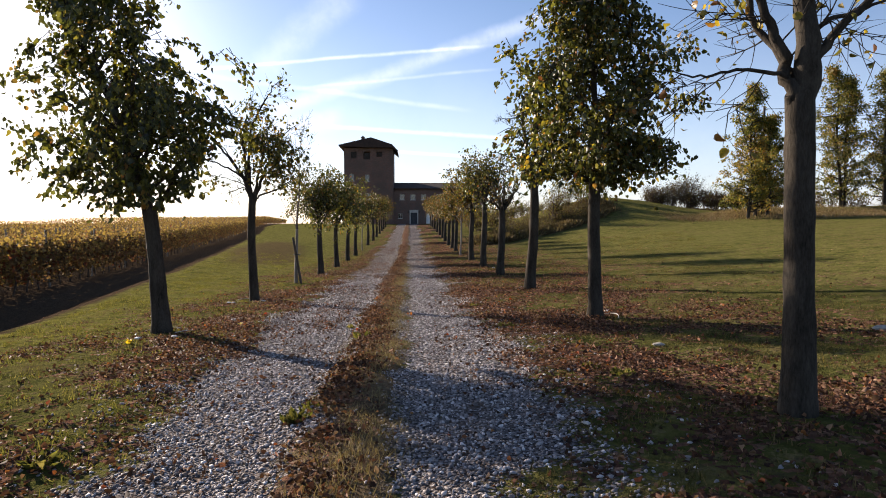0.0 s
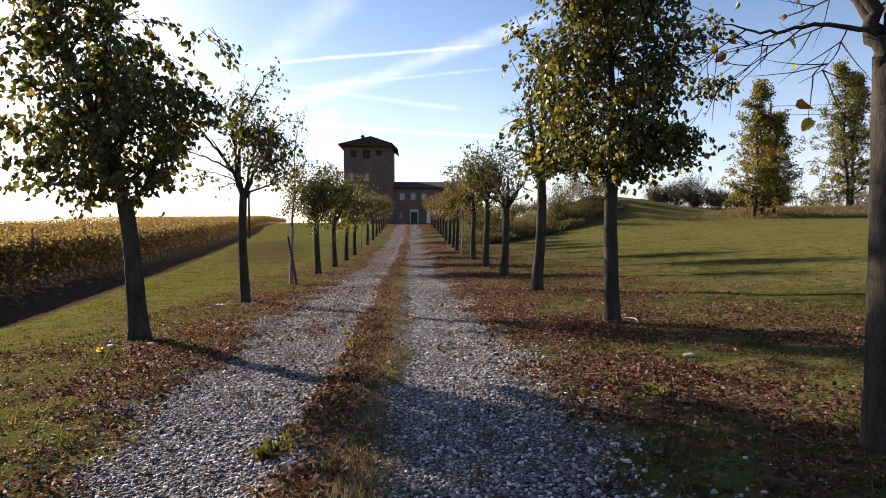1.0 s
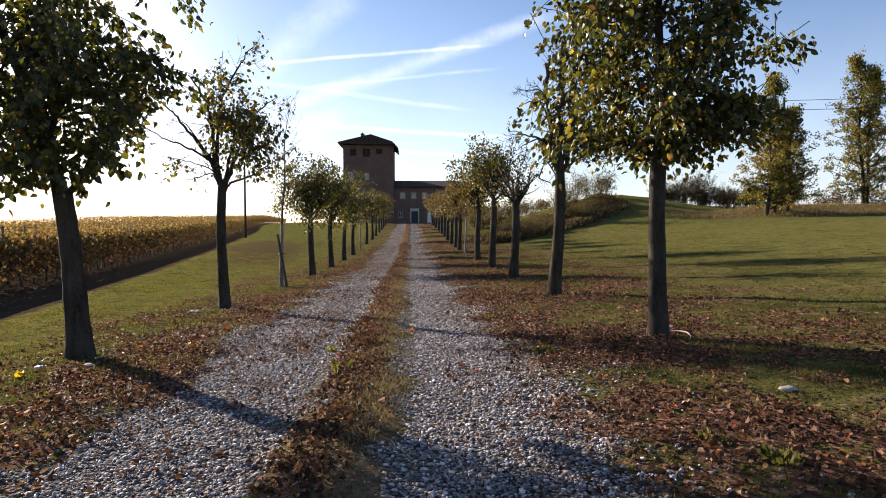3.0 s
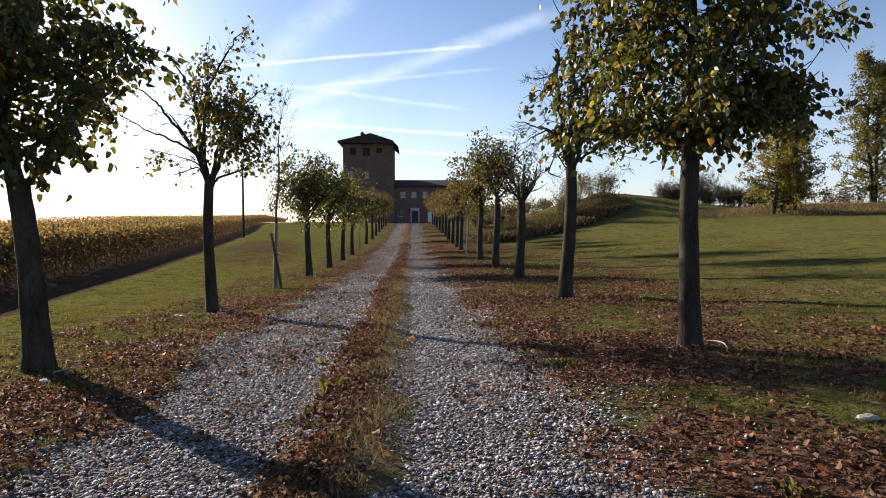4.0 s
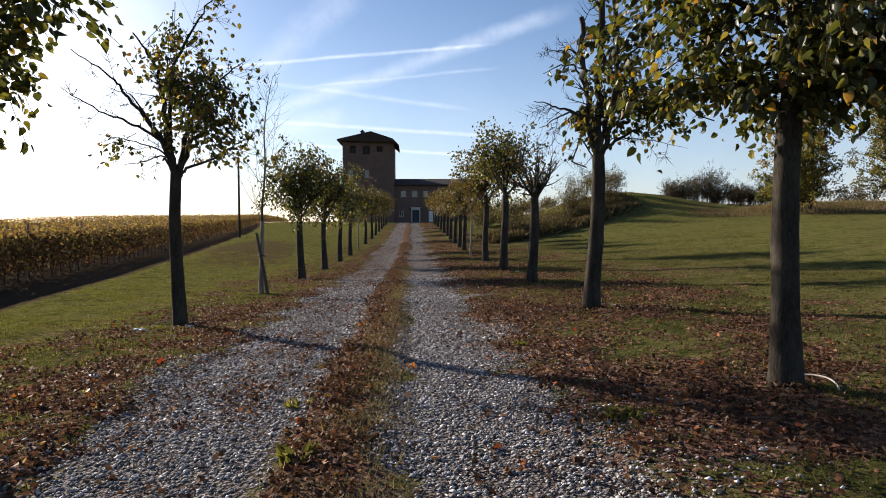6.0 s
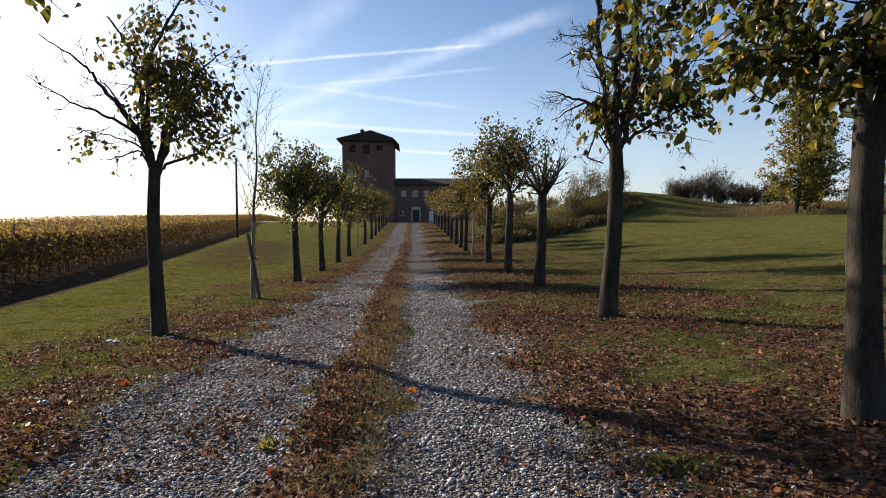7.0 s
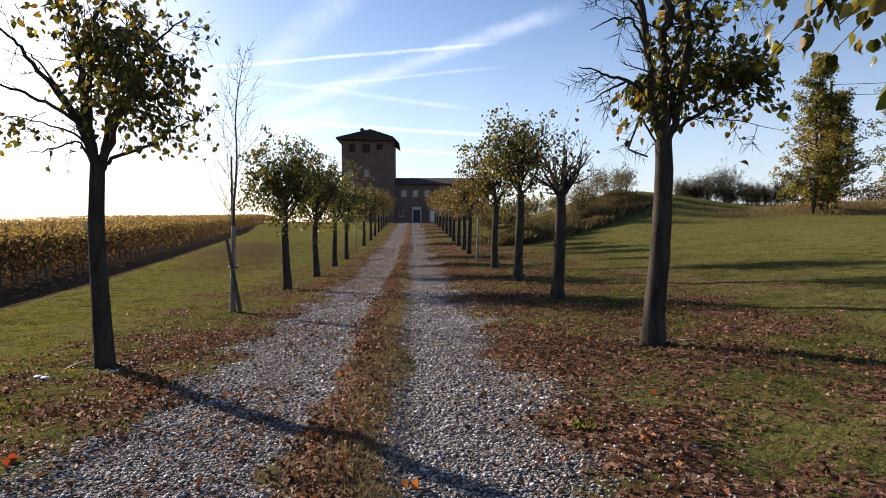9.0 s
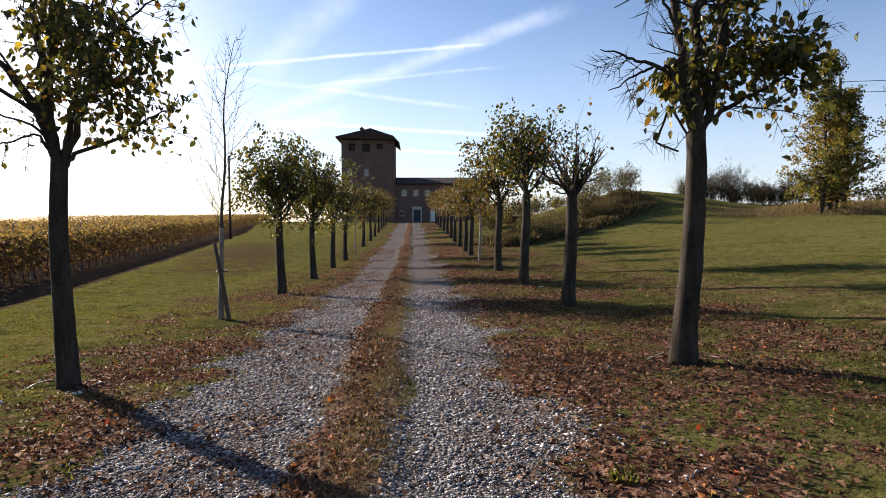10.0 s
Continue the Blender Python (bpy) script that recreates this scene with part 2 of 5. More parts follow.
def pebble_material():
    m, n, b, _ = material("limestone_gravel")
    isl = n.add("ShaderNodeNewGeometry").outputs["Random Per Island"]
    tint = n.ramp(isl, ((0.0, (0.07, 0.060, 0.056)), (0.30, (0.20, 0.178, 0.172)), (0.70, (0.44, 0.402, 0.390)), (0.93, (0.80, 0.755, 0.73)), (1.0, (0.18, 0.12, 0.095))))
    grain = n.noise(where(n), 90.0, 4)
    n.link(n.mix(n.span(grain, 0.3, 0.7, 0.0, 0.4), tint, (0.09, 0.08, 0.075)), b.inputs["Base Color"])
    b.inputs["Roughness"].default_value, b.inputs["Specular IOR Level"].default_value = 0.75, 0.25
    return m
pebble_mat = pebble_material()

# the drive runs along Y; its two wheel tracks and the strip between them
DRIVE = -0.48
TRACKS = ((-2.45, -0.84), (-0.12, 1.25))
def smooth01(v):
    v = np.clip(v, 0, 1)
    return v * v * (3 - 2 * v)

def lattice(x, y, scale, seed):
    """Smooth value noise on a grid, 0 to 1."""
    x, y = np.asarray(x, float) / scale, np.asarray(y, float) / scale
    i, j = np.floor(x).astype(np.int64), np.floor(y).astype(np.int64)
    u, v = smooth01(x - i), smooth01(y - j)
    def corner(a, b):
        h = (a * 374761393 + b * 668265263 + seed * 974711) & 0xFFFFFFFF
        h = ((h ^ (h >> 13)) * 1274126177) & 0xFFFFFFFF
        return ((h ^ (h >> 16)) & 0xFFFF) / 65535.0
    top = corner(i, j) * (1 - u) + corner(i + 1, j) * u
    return top * (1 - v) + (corner(i, j + 1) * (1 - u) + corner(i + 1, j + 1) * u) * v

def patches(x, y, scale, seed):
    """Three octaves of it."""
    return (lattice(x, y, scale, seed) + 0.5 * lattice(x, y, scale / 2.2, seed + 1) + 0.25 * lattice(x, y, scale / 4.7, seed + 2)) / 1.75

def left_edge(y):
    return np.interp(y, (0, 3, 5, 7.6, 10, 15, 25, 60), (-1.95, -2.05, -2.2, -2.35, -2.45, -2.5, -2.45, -2.3))
def right_edge(y):
    return np.interp(y, (0, 3.5, 5, 7, 8.6, 10.8, 12.5, 15, 20, 30, 60), (0.85, 0.9, 1.05, 1.25, 1.5, 1.35, 1.2, 1.1, 1.15, 1.2, 1.1))

def gravel_cover(x, y):
    """How far the ground is gravel, 0 to 1."""
    w = 1.1 * (patches(x, y, 0.7, 11) - 0.5)
    one = smooth01((x + w - left_edge(y)) / 0.55 + 0.5) * smooth01((-0.86 - x + 0.7 * w) / 0.3 + 0.5)
    two = smooth01((x + 0.6 * w + 0.12) / 0.25 + 0.5) * smooth01((right_edge(y) - x + 1.2 * w) / 0.8 + 0.5)
    return np.maximum(one, two)

def litter_cover(x, y):
    """How thick the fallen leaves lie, 0 to 1: thickest along the rows of trees, in drifts."""
    x, y = np.asarray(x, float), np.asarray(y, float)
    outer = np.interp(y, (3, 6, 8, 10, 13, 16, 20, 30, 60), (-2.8, -3.3, -4.0, -4.0, -3.7, -4.2, -3.7, -3.5, -3.3))
    thick = np.interp(y, (2, 5, 7, 9, 14, 18, 30, 60), (0.30, 0.38, 0.56, 0.70, 0.72, 0.66, 0.50, 0.44))
    left = thick * smooth01((x - outer) / 0.9 + 0.5) * (x < -1.2)
    left = np.maximum(left, 0.62 * np.exp(-((x + 4.8) / 1.5) ** 2 - ((y - 15.0) / 0.9) ** 2))
    left = np.maximum(left, np.interp(y, (2, 8, 12, 26, 40), (0.24, 0.26, 0.36, 0.34, 0.2)) * smooth01((x + 8.0) / 3) * (x < -1.2))
    thick = np.interp(y, (2, 5, 6.5, 7.6, 10, 14, 25, 60), (0.60, 0.58, 0.56, 0.68, 0.66, 0.64, 0.58, 0.52))
    right = thick * np.interp(x, (0.8, 1.2, 2.3, 3.6, 5.5, 8.0), (0.6, 1.0, 0.92, 0.60, 0.46, 0.24)) * (x > 0.3)
    strip = np.exp(-((x - DRIVE + 0.1) / 0.36) ** 2) * np.interp(y, (2, 5, 7, 14, 40), (0.50, 0.58, 0.86, 0.88, 0.80))
    c = np.maximum(np.maximum(left, right), strip)
    c = c * (1 - 0.62 * gravel_cover(x, y)) + 0.05
    n = 1.1 * (patches(x, y, 1.3, 5) - 0.5) + 1.3 * (patches(x, y, 0.30, 8) - 0.5)
    return smooth01((c + n * (0.25 + 0.75 * np.clip(c * 2, 0, 1)) - 0.5) / 1.1 + 0.5) * np.clip(c * 4, 0, 1)

def soil_edge(y):
    return -8.8 - 0.185 * (y - 20.0)

def ground_material():
    m, n, b, _ = material("ground")
    v = where(n)
    s = n.add("ShaderNodeSeparateXYZ"); n.link(v, s.inputs[0])
    x, y = s.outputs[0], s.outputs[1]
    def field(name):
        a = n.add("ShaderNodeAttribute"); a.attribute_name = name
        return a.outputs["Fac"]
    n1, n2, n3 = n.noise(v, 0.35, 4), n.noise(v, 2.2, 5, 0.6), n.noise(v, 17.0, 5, 0.65)
    n4 = n.noise(v, 6.0, 4, 0.6)
    vor = n.add("ShaderNodeTexVoronoi"); n.link(v, vor.inputs["Vector"]); vor.inputs["Scale"].default_value = 38.0
    cell = n.add("ShaderNodeSeparateXYZ"); n.link(vor.outputs["Color"], cell.inputs[0])
    leafcell = n.add("ShaderNodeTexVoronoi"); n.link(n.vmath("ADD", v, n.vmath("MULTIPLY", n.add("ShaderNodeTexNoise").outputs["Color"], (0.02, 0.02, 0.0))), leafcell.inputs["Vector"]); leafcell.inputs["Scale"].default_value = 19.0
    lc = n.add("ShaderNodeSeparateXYZ"); n.link(leafcell.outputs["Color"], lc.inputs[0])
    # grass: short, mown, yellowing in patches, worn to earth here and there
    tone = n.math("ADD", n.math("MULTIPLY", n1, 0.45), n.math("MULTIPLY", n2, 0.55))
    grass = n.ramp(tone, ((0.37, (0.036, 0.041, 0.013)), (0.46, (0.074, 0.077, 0.022)), (0.54, (0.116, 0.108, 0.036)), (0.64, (0.104, 0.078, 0.038))))
    lawn = n.span(n.math("ADD", x, n2), -3.6, -5.2, 0.0, 0.7)      # lawn towards the vineyard: sunlit brightness put into its colour
    # brighter ramp that carries the lawn's sunlit look; the open meadow shares it
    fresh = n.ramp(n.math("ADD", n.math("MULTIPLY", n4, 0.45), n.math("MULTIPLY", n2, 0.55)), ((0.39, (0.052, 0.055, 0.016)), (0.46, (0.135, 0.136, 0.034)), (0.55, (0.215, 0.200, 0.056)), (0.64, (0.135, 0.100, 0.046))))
    open_meadow = n.span(n.math("ADD", x, n.math("MULTIPLY", n1, 8.0)), 10.0, 17.0, 0.0, 0.5)      # fresher grass out on the open meadow
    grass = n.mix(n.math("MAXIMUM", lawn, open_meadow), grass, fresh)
    grass = n.mix(n.span(n3, 0.38, 0.66, 0.0, 0.5), grass, (0.050, 0.050, 0.016))
    grass = n.mix(n.span(n4, 0.55, 0.66, 0.0, 0.7), grass, (0.072, 0.054, 0.030))
    ex, ey = n.math("DIVIDE", n.math("ADD", n.math("ADD", x, 10.5), n.math("MULTIPLY", n.math("SUBTRACT", y, 46.0), 0.16)), 3.2), n.math("DIVIDE", n.math("SUBTRACT", y, 46.0), 16.0)
    bare = n.math("ADD", n.math("MULTIPLY", ex, ex), n.math("MULTIPLY", ey, ey))
    bare = n.span(n.math("ADD", bare, n.math("MULTIPLY", n1, 1.2)), 0.9, 1.7, 0.85, 0.0)
    grass = n.mix(bare, grass, (0.095, 0.068, 0.036))
    # leaf litter in drifts
    litter = n.ramp(lc.outputs[0], ((0.0, (0.042, 0.021, 0.016)), (0.40, (0.106, 0.052, 0.036)), (0.75, (0.175, 0.086, 0.057)), (0.95, (0.28, 0.165, 0.115))))
    litter = n.mix(n.span(n3, 0.35, 0.7, 0.0, 0.5), litter, (0.048, 0.034, 0.022))
    spread = n.math("ADD", field("litter"), n.math("MULTIPLY", n.math("SUBTRACT", lc.outputs[1], 0.5), 0.7))
    col = n.mix(n.span(spread, 0.38, 0.56), grass, litter)
    n5 = n.noise(n.vmath("ADD", v, (31.0, 7.0, 0.0)), 8.5, 5, 0.65)
    col = n.mix(n.span(n5, 0.34, 0.43, 0.6, 0.0), col, (0.034, 0.026, 0.016))       # damp earth
    col = n.mix(n.span(n.noise(n.vmath("ADD", v, (3.0, 57.0, 0.0)), 5.0, 5, 0.65), 0.57, 0.67, 0.0, 0.45), col, (0.215, 0.170, 0.085))    # bleached dry tufts
    # the strip between the wheel tracks, and their gravel
    stone = n.ramp(cell.outputs[0], ((0.0, (0.10, 0.090, 0.088)), (0.4, (0.23, 0.212, 0.208)), (0.8, (0.35, 0.325, 0.318)), (1.0, (0.50, 0.465, 0.45))))
    stone = n.mix(n.span(vor.outputs["Distance"], 0.35, 0.75), stone, (0.045, 0.038, 0.034))
    stone = n.mix(n.span(n2, 0.46, 0.68, 0.0, 0.5), stone, (0.135, 0.105, 0.088))
    stone = n.mix(n.span(n4, 0.56, 0.68, 0.0, 0.5), stone, (0.10, 0.076, 0.058))
    strip = n.ramp(n.math("ADD", n.math("MULTIPLY", n2, 0.4), n.math("MULTIPLY", n3, 0.6)), ((0.38, (0.060, 0.038, 0.028)), (0.5, (0.135, 0.094, 0.064)), (0.68, (0.23, 0.178, 0.118))))
    xw = n.math("ADD", x, n.math("MULTIPLY", n.math("SUBTRACT", n4, 0.5), 0.5))
    on_strip = n.math("MULTIPLY", n.span(xw, -0.98, -0.76), n.span(xw, -0.2, 0.0, 1.0, 0.0))
    col = n.mix(n.math("MULTIPLY", on_strip, n.span(spread, 0.38, 0.56, 0.85, 0.15)), col, strip)
    pebbly = n.math("ADD", field("gravel"), n.math("MULTIPLY", n.math("SUBTRACT", cell.outputs[1], 0.5), 0.6))
    gravel_mask = n.span(pebbly, 0.36, 0.62)
    gravel_mask = n.math("MULTIPLY", gravel_mask, n.span(spread, 0.5, 0.7, 1.0, 0.25))
    col = n.mix(gravel_mask, col, stone)
    # tilled soil of the vineyard
    edge = n.math("ADD", x, n.math("MULTIPLY", n.math("SUBTRACT", y, 20.0), 0.185))
    soil_mask = n.span(n.math("ADD", edge, n.math("MULTIPLY", n.math("SUBTRACT", n2, 0.5), 0.9)), -8.65, -9.05)
    soil = n.ramp(n3, ((0.3, (0.040, 0.028, 0.018)), (0.7, (0.095, 0.068, 0.044))))
    col = n.mix(soil_mask, col, soil)
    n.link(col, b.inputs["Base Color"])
    b.inputs["Roughness"].default_value, b.inputs["Specular IOR Level"].default_value = 1.0, 0.0
    rock = n.math("MULTIPLY", n.math("SUBTRACT", 0.6, vor.outputs["Distance"]), gravel_mask)
    h = n.math("ADD", n.math("MULTIPLY", rock, 0.6), n.math("ADD", n.math("MULTIPLY", n3, 0.9), n.math("MULTIPLY", n2, 1.3)))
    h = n.math("ADD", h, n.math("MULTIPLY", n4, 0.8))
    bump(n, b, h, 1.0, 0.07)
    return m
ground_mat = ground_material()

# ---- mesh helpers ----
def np_mesh(name, verts, faces, mat, smooth=False):
    """A mesh out of arrays: verts (N, 3), faces (M, k)."""
    verts, faces = np.asarray(verts, np.float32), np.asarray(faces, np.int32)
    me = bpy.data.meshes.new(name)
    me.vertices.add(len(verts)); me.vertices.foreach_set("co", verts.ravel())
    k = faces.shape[1]
    me.loops.add(faces.size); me.loops.foreach_set("vertex_index", faces.ravel())
    me.polygons.add(len(faces)); me.polygons.foreach_set("loop_start", np.arange(0, faces.size, k, dtype=np.int32))
    me.update(calc_edges=True)
    if smooth: me.polygons.foreach_set("use_smooth", np.ones(len(faces), bool))
    me.materials.append(mat)
    me.validate()
    return me

def arr_part(name, verts, faces, mat, parent=None, label="", smooth=False):
    ob = new(name, np_mesh(name, verts, faces, mat, smooth))
    if parent: ob.parent = parent
    return tagged(ob, label)

def part(name, bm, mat, parent=None, label="", smooth=False):
    me = bpy.data.meshes.new(name)
    bm.to_mesh(me); bm.free()
    me.materials.append(mat)
    if smooth: me.polygons.foreach_set("use_smooth", [True] * len(me.polygons))
    ob = new(name, me)
    if parent: ob.parent = parent
    return tagged(ob, label)

def thing(name, x, y, z, label, category, group="", kind=""):
    ob = new(name)
    ob.location = (x, y, z)
    return tagged(ob, label, category, group, kind)

def box(bm, x0, x1, y0, y1, z0, z1, bevel=0.0):
    r = bmesh.ops.create_cube(bm, size=1.0, matrix=Matrix.Translation(((x0 + x1) / 2, (y0 + y1) / 2, (z0 + z1) / 2)) @ Matrix.Diagonal((x1 - x0, y1 - y0, z1 - z0, 1)))
    if bevel:
        vs = set(r["verts"])
        bmesh.ops.bevel(bm, geom=[e for e in bm.edges if set(e.verts) <= vs], offset=bevel, segments=1, affect="EDGES")
    return bm

class Tubes:
    """Gathers tapered round branches into one mesh."""
    def __init__(self):
        self.v, self.f, self.n = [], [], 0
    def add(self, pts, radii, sides=6, rough=0.0, rng=None):
        pts, radii = np.asarray(pts, float), np.asarray(radii, float)
        d = np.gradient(pts, axis=0)
        d /= np.linalg.norm(d, axis=1)[:, None] + 1e-9
        ref = np.array((0.31, 0.95, 0.05)) if abs(d[0][2]) > 0.6 else np.array((0.0, 0.05, 1.0))
        u = np.cross(d, ref); u /= np.linalg.norm(u, axis=1)[:, None] + 1e-9
        w = np.cross(d, u)
        a = np.linspace(0, 2 * math.pi, sides, endpoint=False)
        r = np.repeat(radii[:, None], sides, 1)
        if rough: r = r * (1 + rough * rng.standard_normal(r.shape))
        ring = pts[:, None] + r[..., None] * (np.cos(a)[None, :, None] * u[:, None] + np.sin(a)[None, :, None] * w[:, None])
        k, base = len(pts), self.n
        self.v.append(ring.reshape(-1, 3))
        i, j = np.meshgrid(np.arange(k - 1), np.arange(sides), indexing="ij")
        j2 = (j + 1) % sides
        self.f.append(base + np.stack((i * sides + j, i * sides + j2, (i + 1) * sides + j2, (i + 1) * sides + j), -1).reshape(-1, 4))
        self.n += k * sides
    def mesh(self, name, mat):
        return np_mesh(name, np.concatenate(self.v), np.concatenate(self.f), mat, True)

LEAF = np.array(((0, 0, 0), (-0.40, 0.10, 0.10), (-0.44, 0.50, 0.13), (0, 1.0, -0.06), (0.44, 0.50, 0.13), (0.40, 0.10, 0.10)))
LEAF_F = np.array(((0, 3, 2, 1), (0, 5, 4, 3)))
# a fuller heart-shaped leaf with a midrib for the trees close by
HEART = np.array(((0, 0.02, -0.04), (0, 0.40, -0.10), (0, 0.78, -0.14), (0, 1.05, -0.26), (-0.27, -0.09, 0.06), (-0.50, 0.22, 0.16), (-0.46, 0.58, 0.08), (-0.24, 0.86, -0.10),
                  (0.24, -0.06, 0.09), (0.49, 0.25, 0.20), (0.46, 0.57, 0.12), (0.25, 0.85, -0.07)))
HEART_F = np.array(((0, 1, 5, 4), (1, 2, 6, 5), (2, 3, 7, 6), (0, 8, 9, 1), (1, 9, 10, 2), (2, 10, 11, 3)))
BLADE = np.array(((-0.5, 0, 0), (0.5, 0, 0), (0.25, 0.62, 0.10), (-0.1, 1.0, 0.36)))
BLADE_F = np.array(((0, 1, 2, 3),))
QUAD_LEAF = np.array(((0, 0, 0), (0.45, 0.45, 0.16), (0, 1.0, -0.05), (-0.45, 0.45, 0.16)))

def scatter(template, faces, pos, size, fwd, side, rng):
    """Copies of a small template at pos (N, 3); its length runs along fwd, its width along side."""
    fwd = fwd / (np.linalg.norm(fwd, axis=1)[:, None] + 1e-9)
    side = side - fwd * (side * fwd).sum(1)[:, None]
    side = side / (np.linalg.norm(side, axis=1)[:, None] + 1e-9)
    up = np.cross(side, fwd)
    size = np.asarray(size)
    t = template[None] * (size[:, None, :] if size.ndim == 2 else size.reshape(-1, 1, 1))
    v = pos[:, None] + t[..., 0:1] * side[:, None] + t[..., 1:2] * fwd[:, None] + t[..., 2:3] * up[:, None]
    f = faces[None] + (np.arange(len(pos)) * len(template))[:, None, None]
    return v.reshape(-1, 3), f.reshape(-1, faces.shape[1])

def rough_field(x, y, scale, seed=0):
    """Cheap smooth unevenness from a few sines."""
    rng = np.random.default_rng(seed)
    z = 0.0
    for _ in range(6):
        a, b, p = rng.normal(0, 1 / scale), rng.normal(0, 1 / scale), rng.uniform(0, 6.28)
        z = z + np.sin(a * x + b * y + p)
    return z / 6

# ---- lie of the land ----
PROFILE_Y = (-60, -10, 0, 5, 10, 15, 20, 27, 33, 40, 45, 51, 58, 66, 80, 95, 115, 140, 400)
PROFILE_Z = (0.6, 0.15, -0.08, -0.24, -0.37, -0.50, -0.60, -0.76, -0.82, -0.87, -0.82, -0.70, -0.48, -0.28, 0.24, 0.64, 1.04, 1.10, 0.9)
def land(x, y):
    x, y = np.asarray(x, float), np.asarray(y, float)
    p = sum(np.interp(y + o, PROFILE_Y, PROFILE_Z) for o in (-3, -1.5, 0, 1.5, 3)) / 5
    slope = np.interp(y, (0, 10, 17, 30, 50, 62, 80, 112, 140), (0.034, 0.034, 0.043, 0.063, 0.085, 0.10, 0.10, 0.0, 0.0))
    z = p + slope * np.clip(x + 0.5, -3.6, 3.6)
    right = np.clip(x - 3.0, 0, None)
    right = right * right / (right + 3.0)
    z = z + 3.4 * (1 - np.exp(-right / 28.0)) * (1 - 0.5 * smooth01((y - 85) / 60))
    z = z + 2.5 * np.exp(-(((x - 21) / 8.5) ** 2 + ((y - 67) / 10.0) ** 2))
    z = z - 1.6 * smooth01((x - 36) / 60)
    flat = -0.74 + 0.012 * np.clip(y - 40, 0, 120)
    k = smooth01((-4.6 - x) / 7.0) * (1 - smooth01((y - 80) / 40) * (x > -25))
    z = z * (1 - k) + flat * k
    z = z - 0.45 * smooth01((soil_edge(y) - x) / 1.7) * smooth01((130 - y) / 40)
    far = smooth01((np.hypot(x, y - 60) - 130 - 170 * smooth01((-8 - x) / 20)) / 250)
    z = z * (1 - far) - 6.0 * far
    near = np.exp(-np.clip(np.hypot(x, y - 12) - 18, 0, None) / 25)
    z = z + near * 0.035 * rough_field(x, y, 1.3, 3) * smooth01((np.abs(x + 0.6) - 1.2) / 2.0) + 0.05 * rough_field(x, y, 6.0, 4) * smooth01((np.abs(x + 0.5) - 4) / 5)
    track = sum(smooth01((x - a) / 0.25 + 0.5) * smooth01((c - x) / 0.25 + 0.5) for a, c in TRACKS)
    hump = np.exp(-((x - DRIVE) / 0.33) ** 2)
    z = z - 0.035 * track + 0.045 * hump * (0.7 + 0.5 * rough_field(x, y, 0.5, 9))
    z = z + 0.012 * rough_field(x * 1.0, y, 0.22, 12) * smooth01((6 - np.abs(x)) / 3)
    z = z + 0.045 * (patches(x, y, 0.55, 91) - 0.5) * smooth01((np.abs(x + 0.6) - 1.6) / 0.8) * smooth01((40 - np.hypot(x, y)) / 15)
    bank = 0.75 * np.exp(-((y - 53.0 + 0.10 * (x - 30)) / 3.2) ** 2) * smooth01((x - 25) / 7.0)
    z = z + bank
    return z

def axis(fine0, fine1, step, lo, hi, grow=1.13):
    mid = list(np.arange(fine0, fine1, step))
    s, v = step, fine1
    up = []
    while v < hi: up.append(v); s *= grow; v += s
    s, v = step, fine0
    down = []
    while v > lo: s *= grow; v -= s; down.append(v)
    return np.array(down[::-1] + mid + up + [hi])

gx, gy = axis(-5.5, 5.5, 0.11, -1800, 1800), axis(0.5, 22, 0.13, -700, 3000, 1.06)
GX, GY = np.meshgrid(gx, gy)
nx = len(gx)
i, j = np.meshgrid(np.arange(len(gy) - 1), np.arange(nx - 1), indexing="ij")
gf = np.stack((i * nx + j, i * nx + j + 1, (i + 1) * nx + j + 1, (i + 1) * nx + j), -1).reshape(-1, 4)
ground = arr_part("ground", np.stack((GX, GY, land(GX, GY)), -1).reshape(-1, 3), gf, ground_mat, smooth=True)
for field_name, cover in (("gravel", gravel_cover), ("litter", litter_cover)):
    ground.data.attributes.new(field_name, "FLOAT", "POINT").data.foreach_set("value", cover(GX, GY).ravel().astype(np.float32))
tagged(ground, "grassy hillside with a gravel drive and leaf litter", "ground", kind="structure")

def spot(x, y):
    return float(land(x, y))

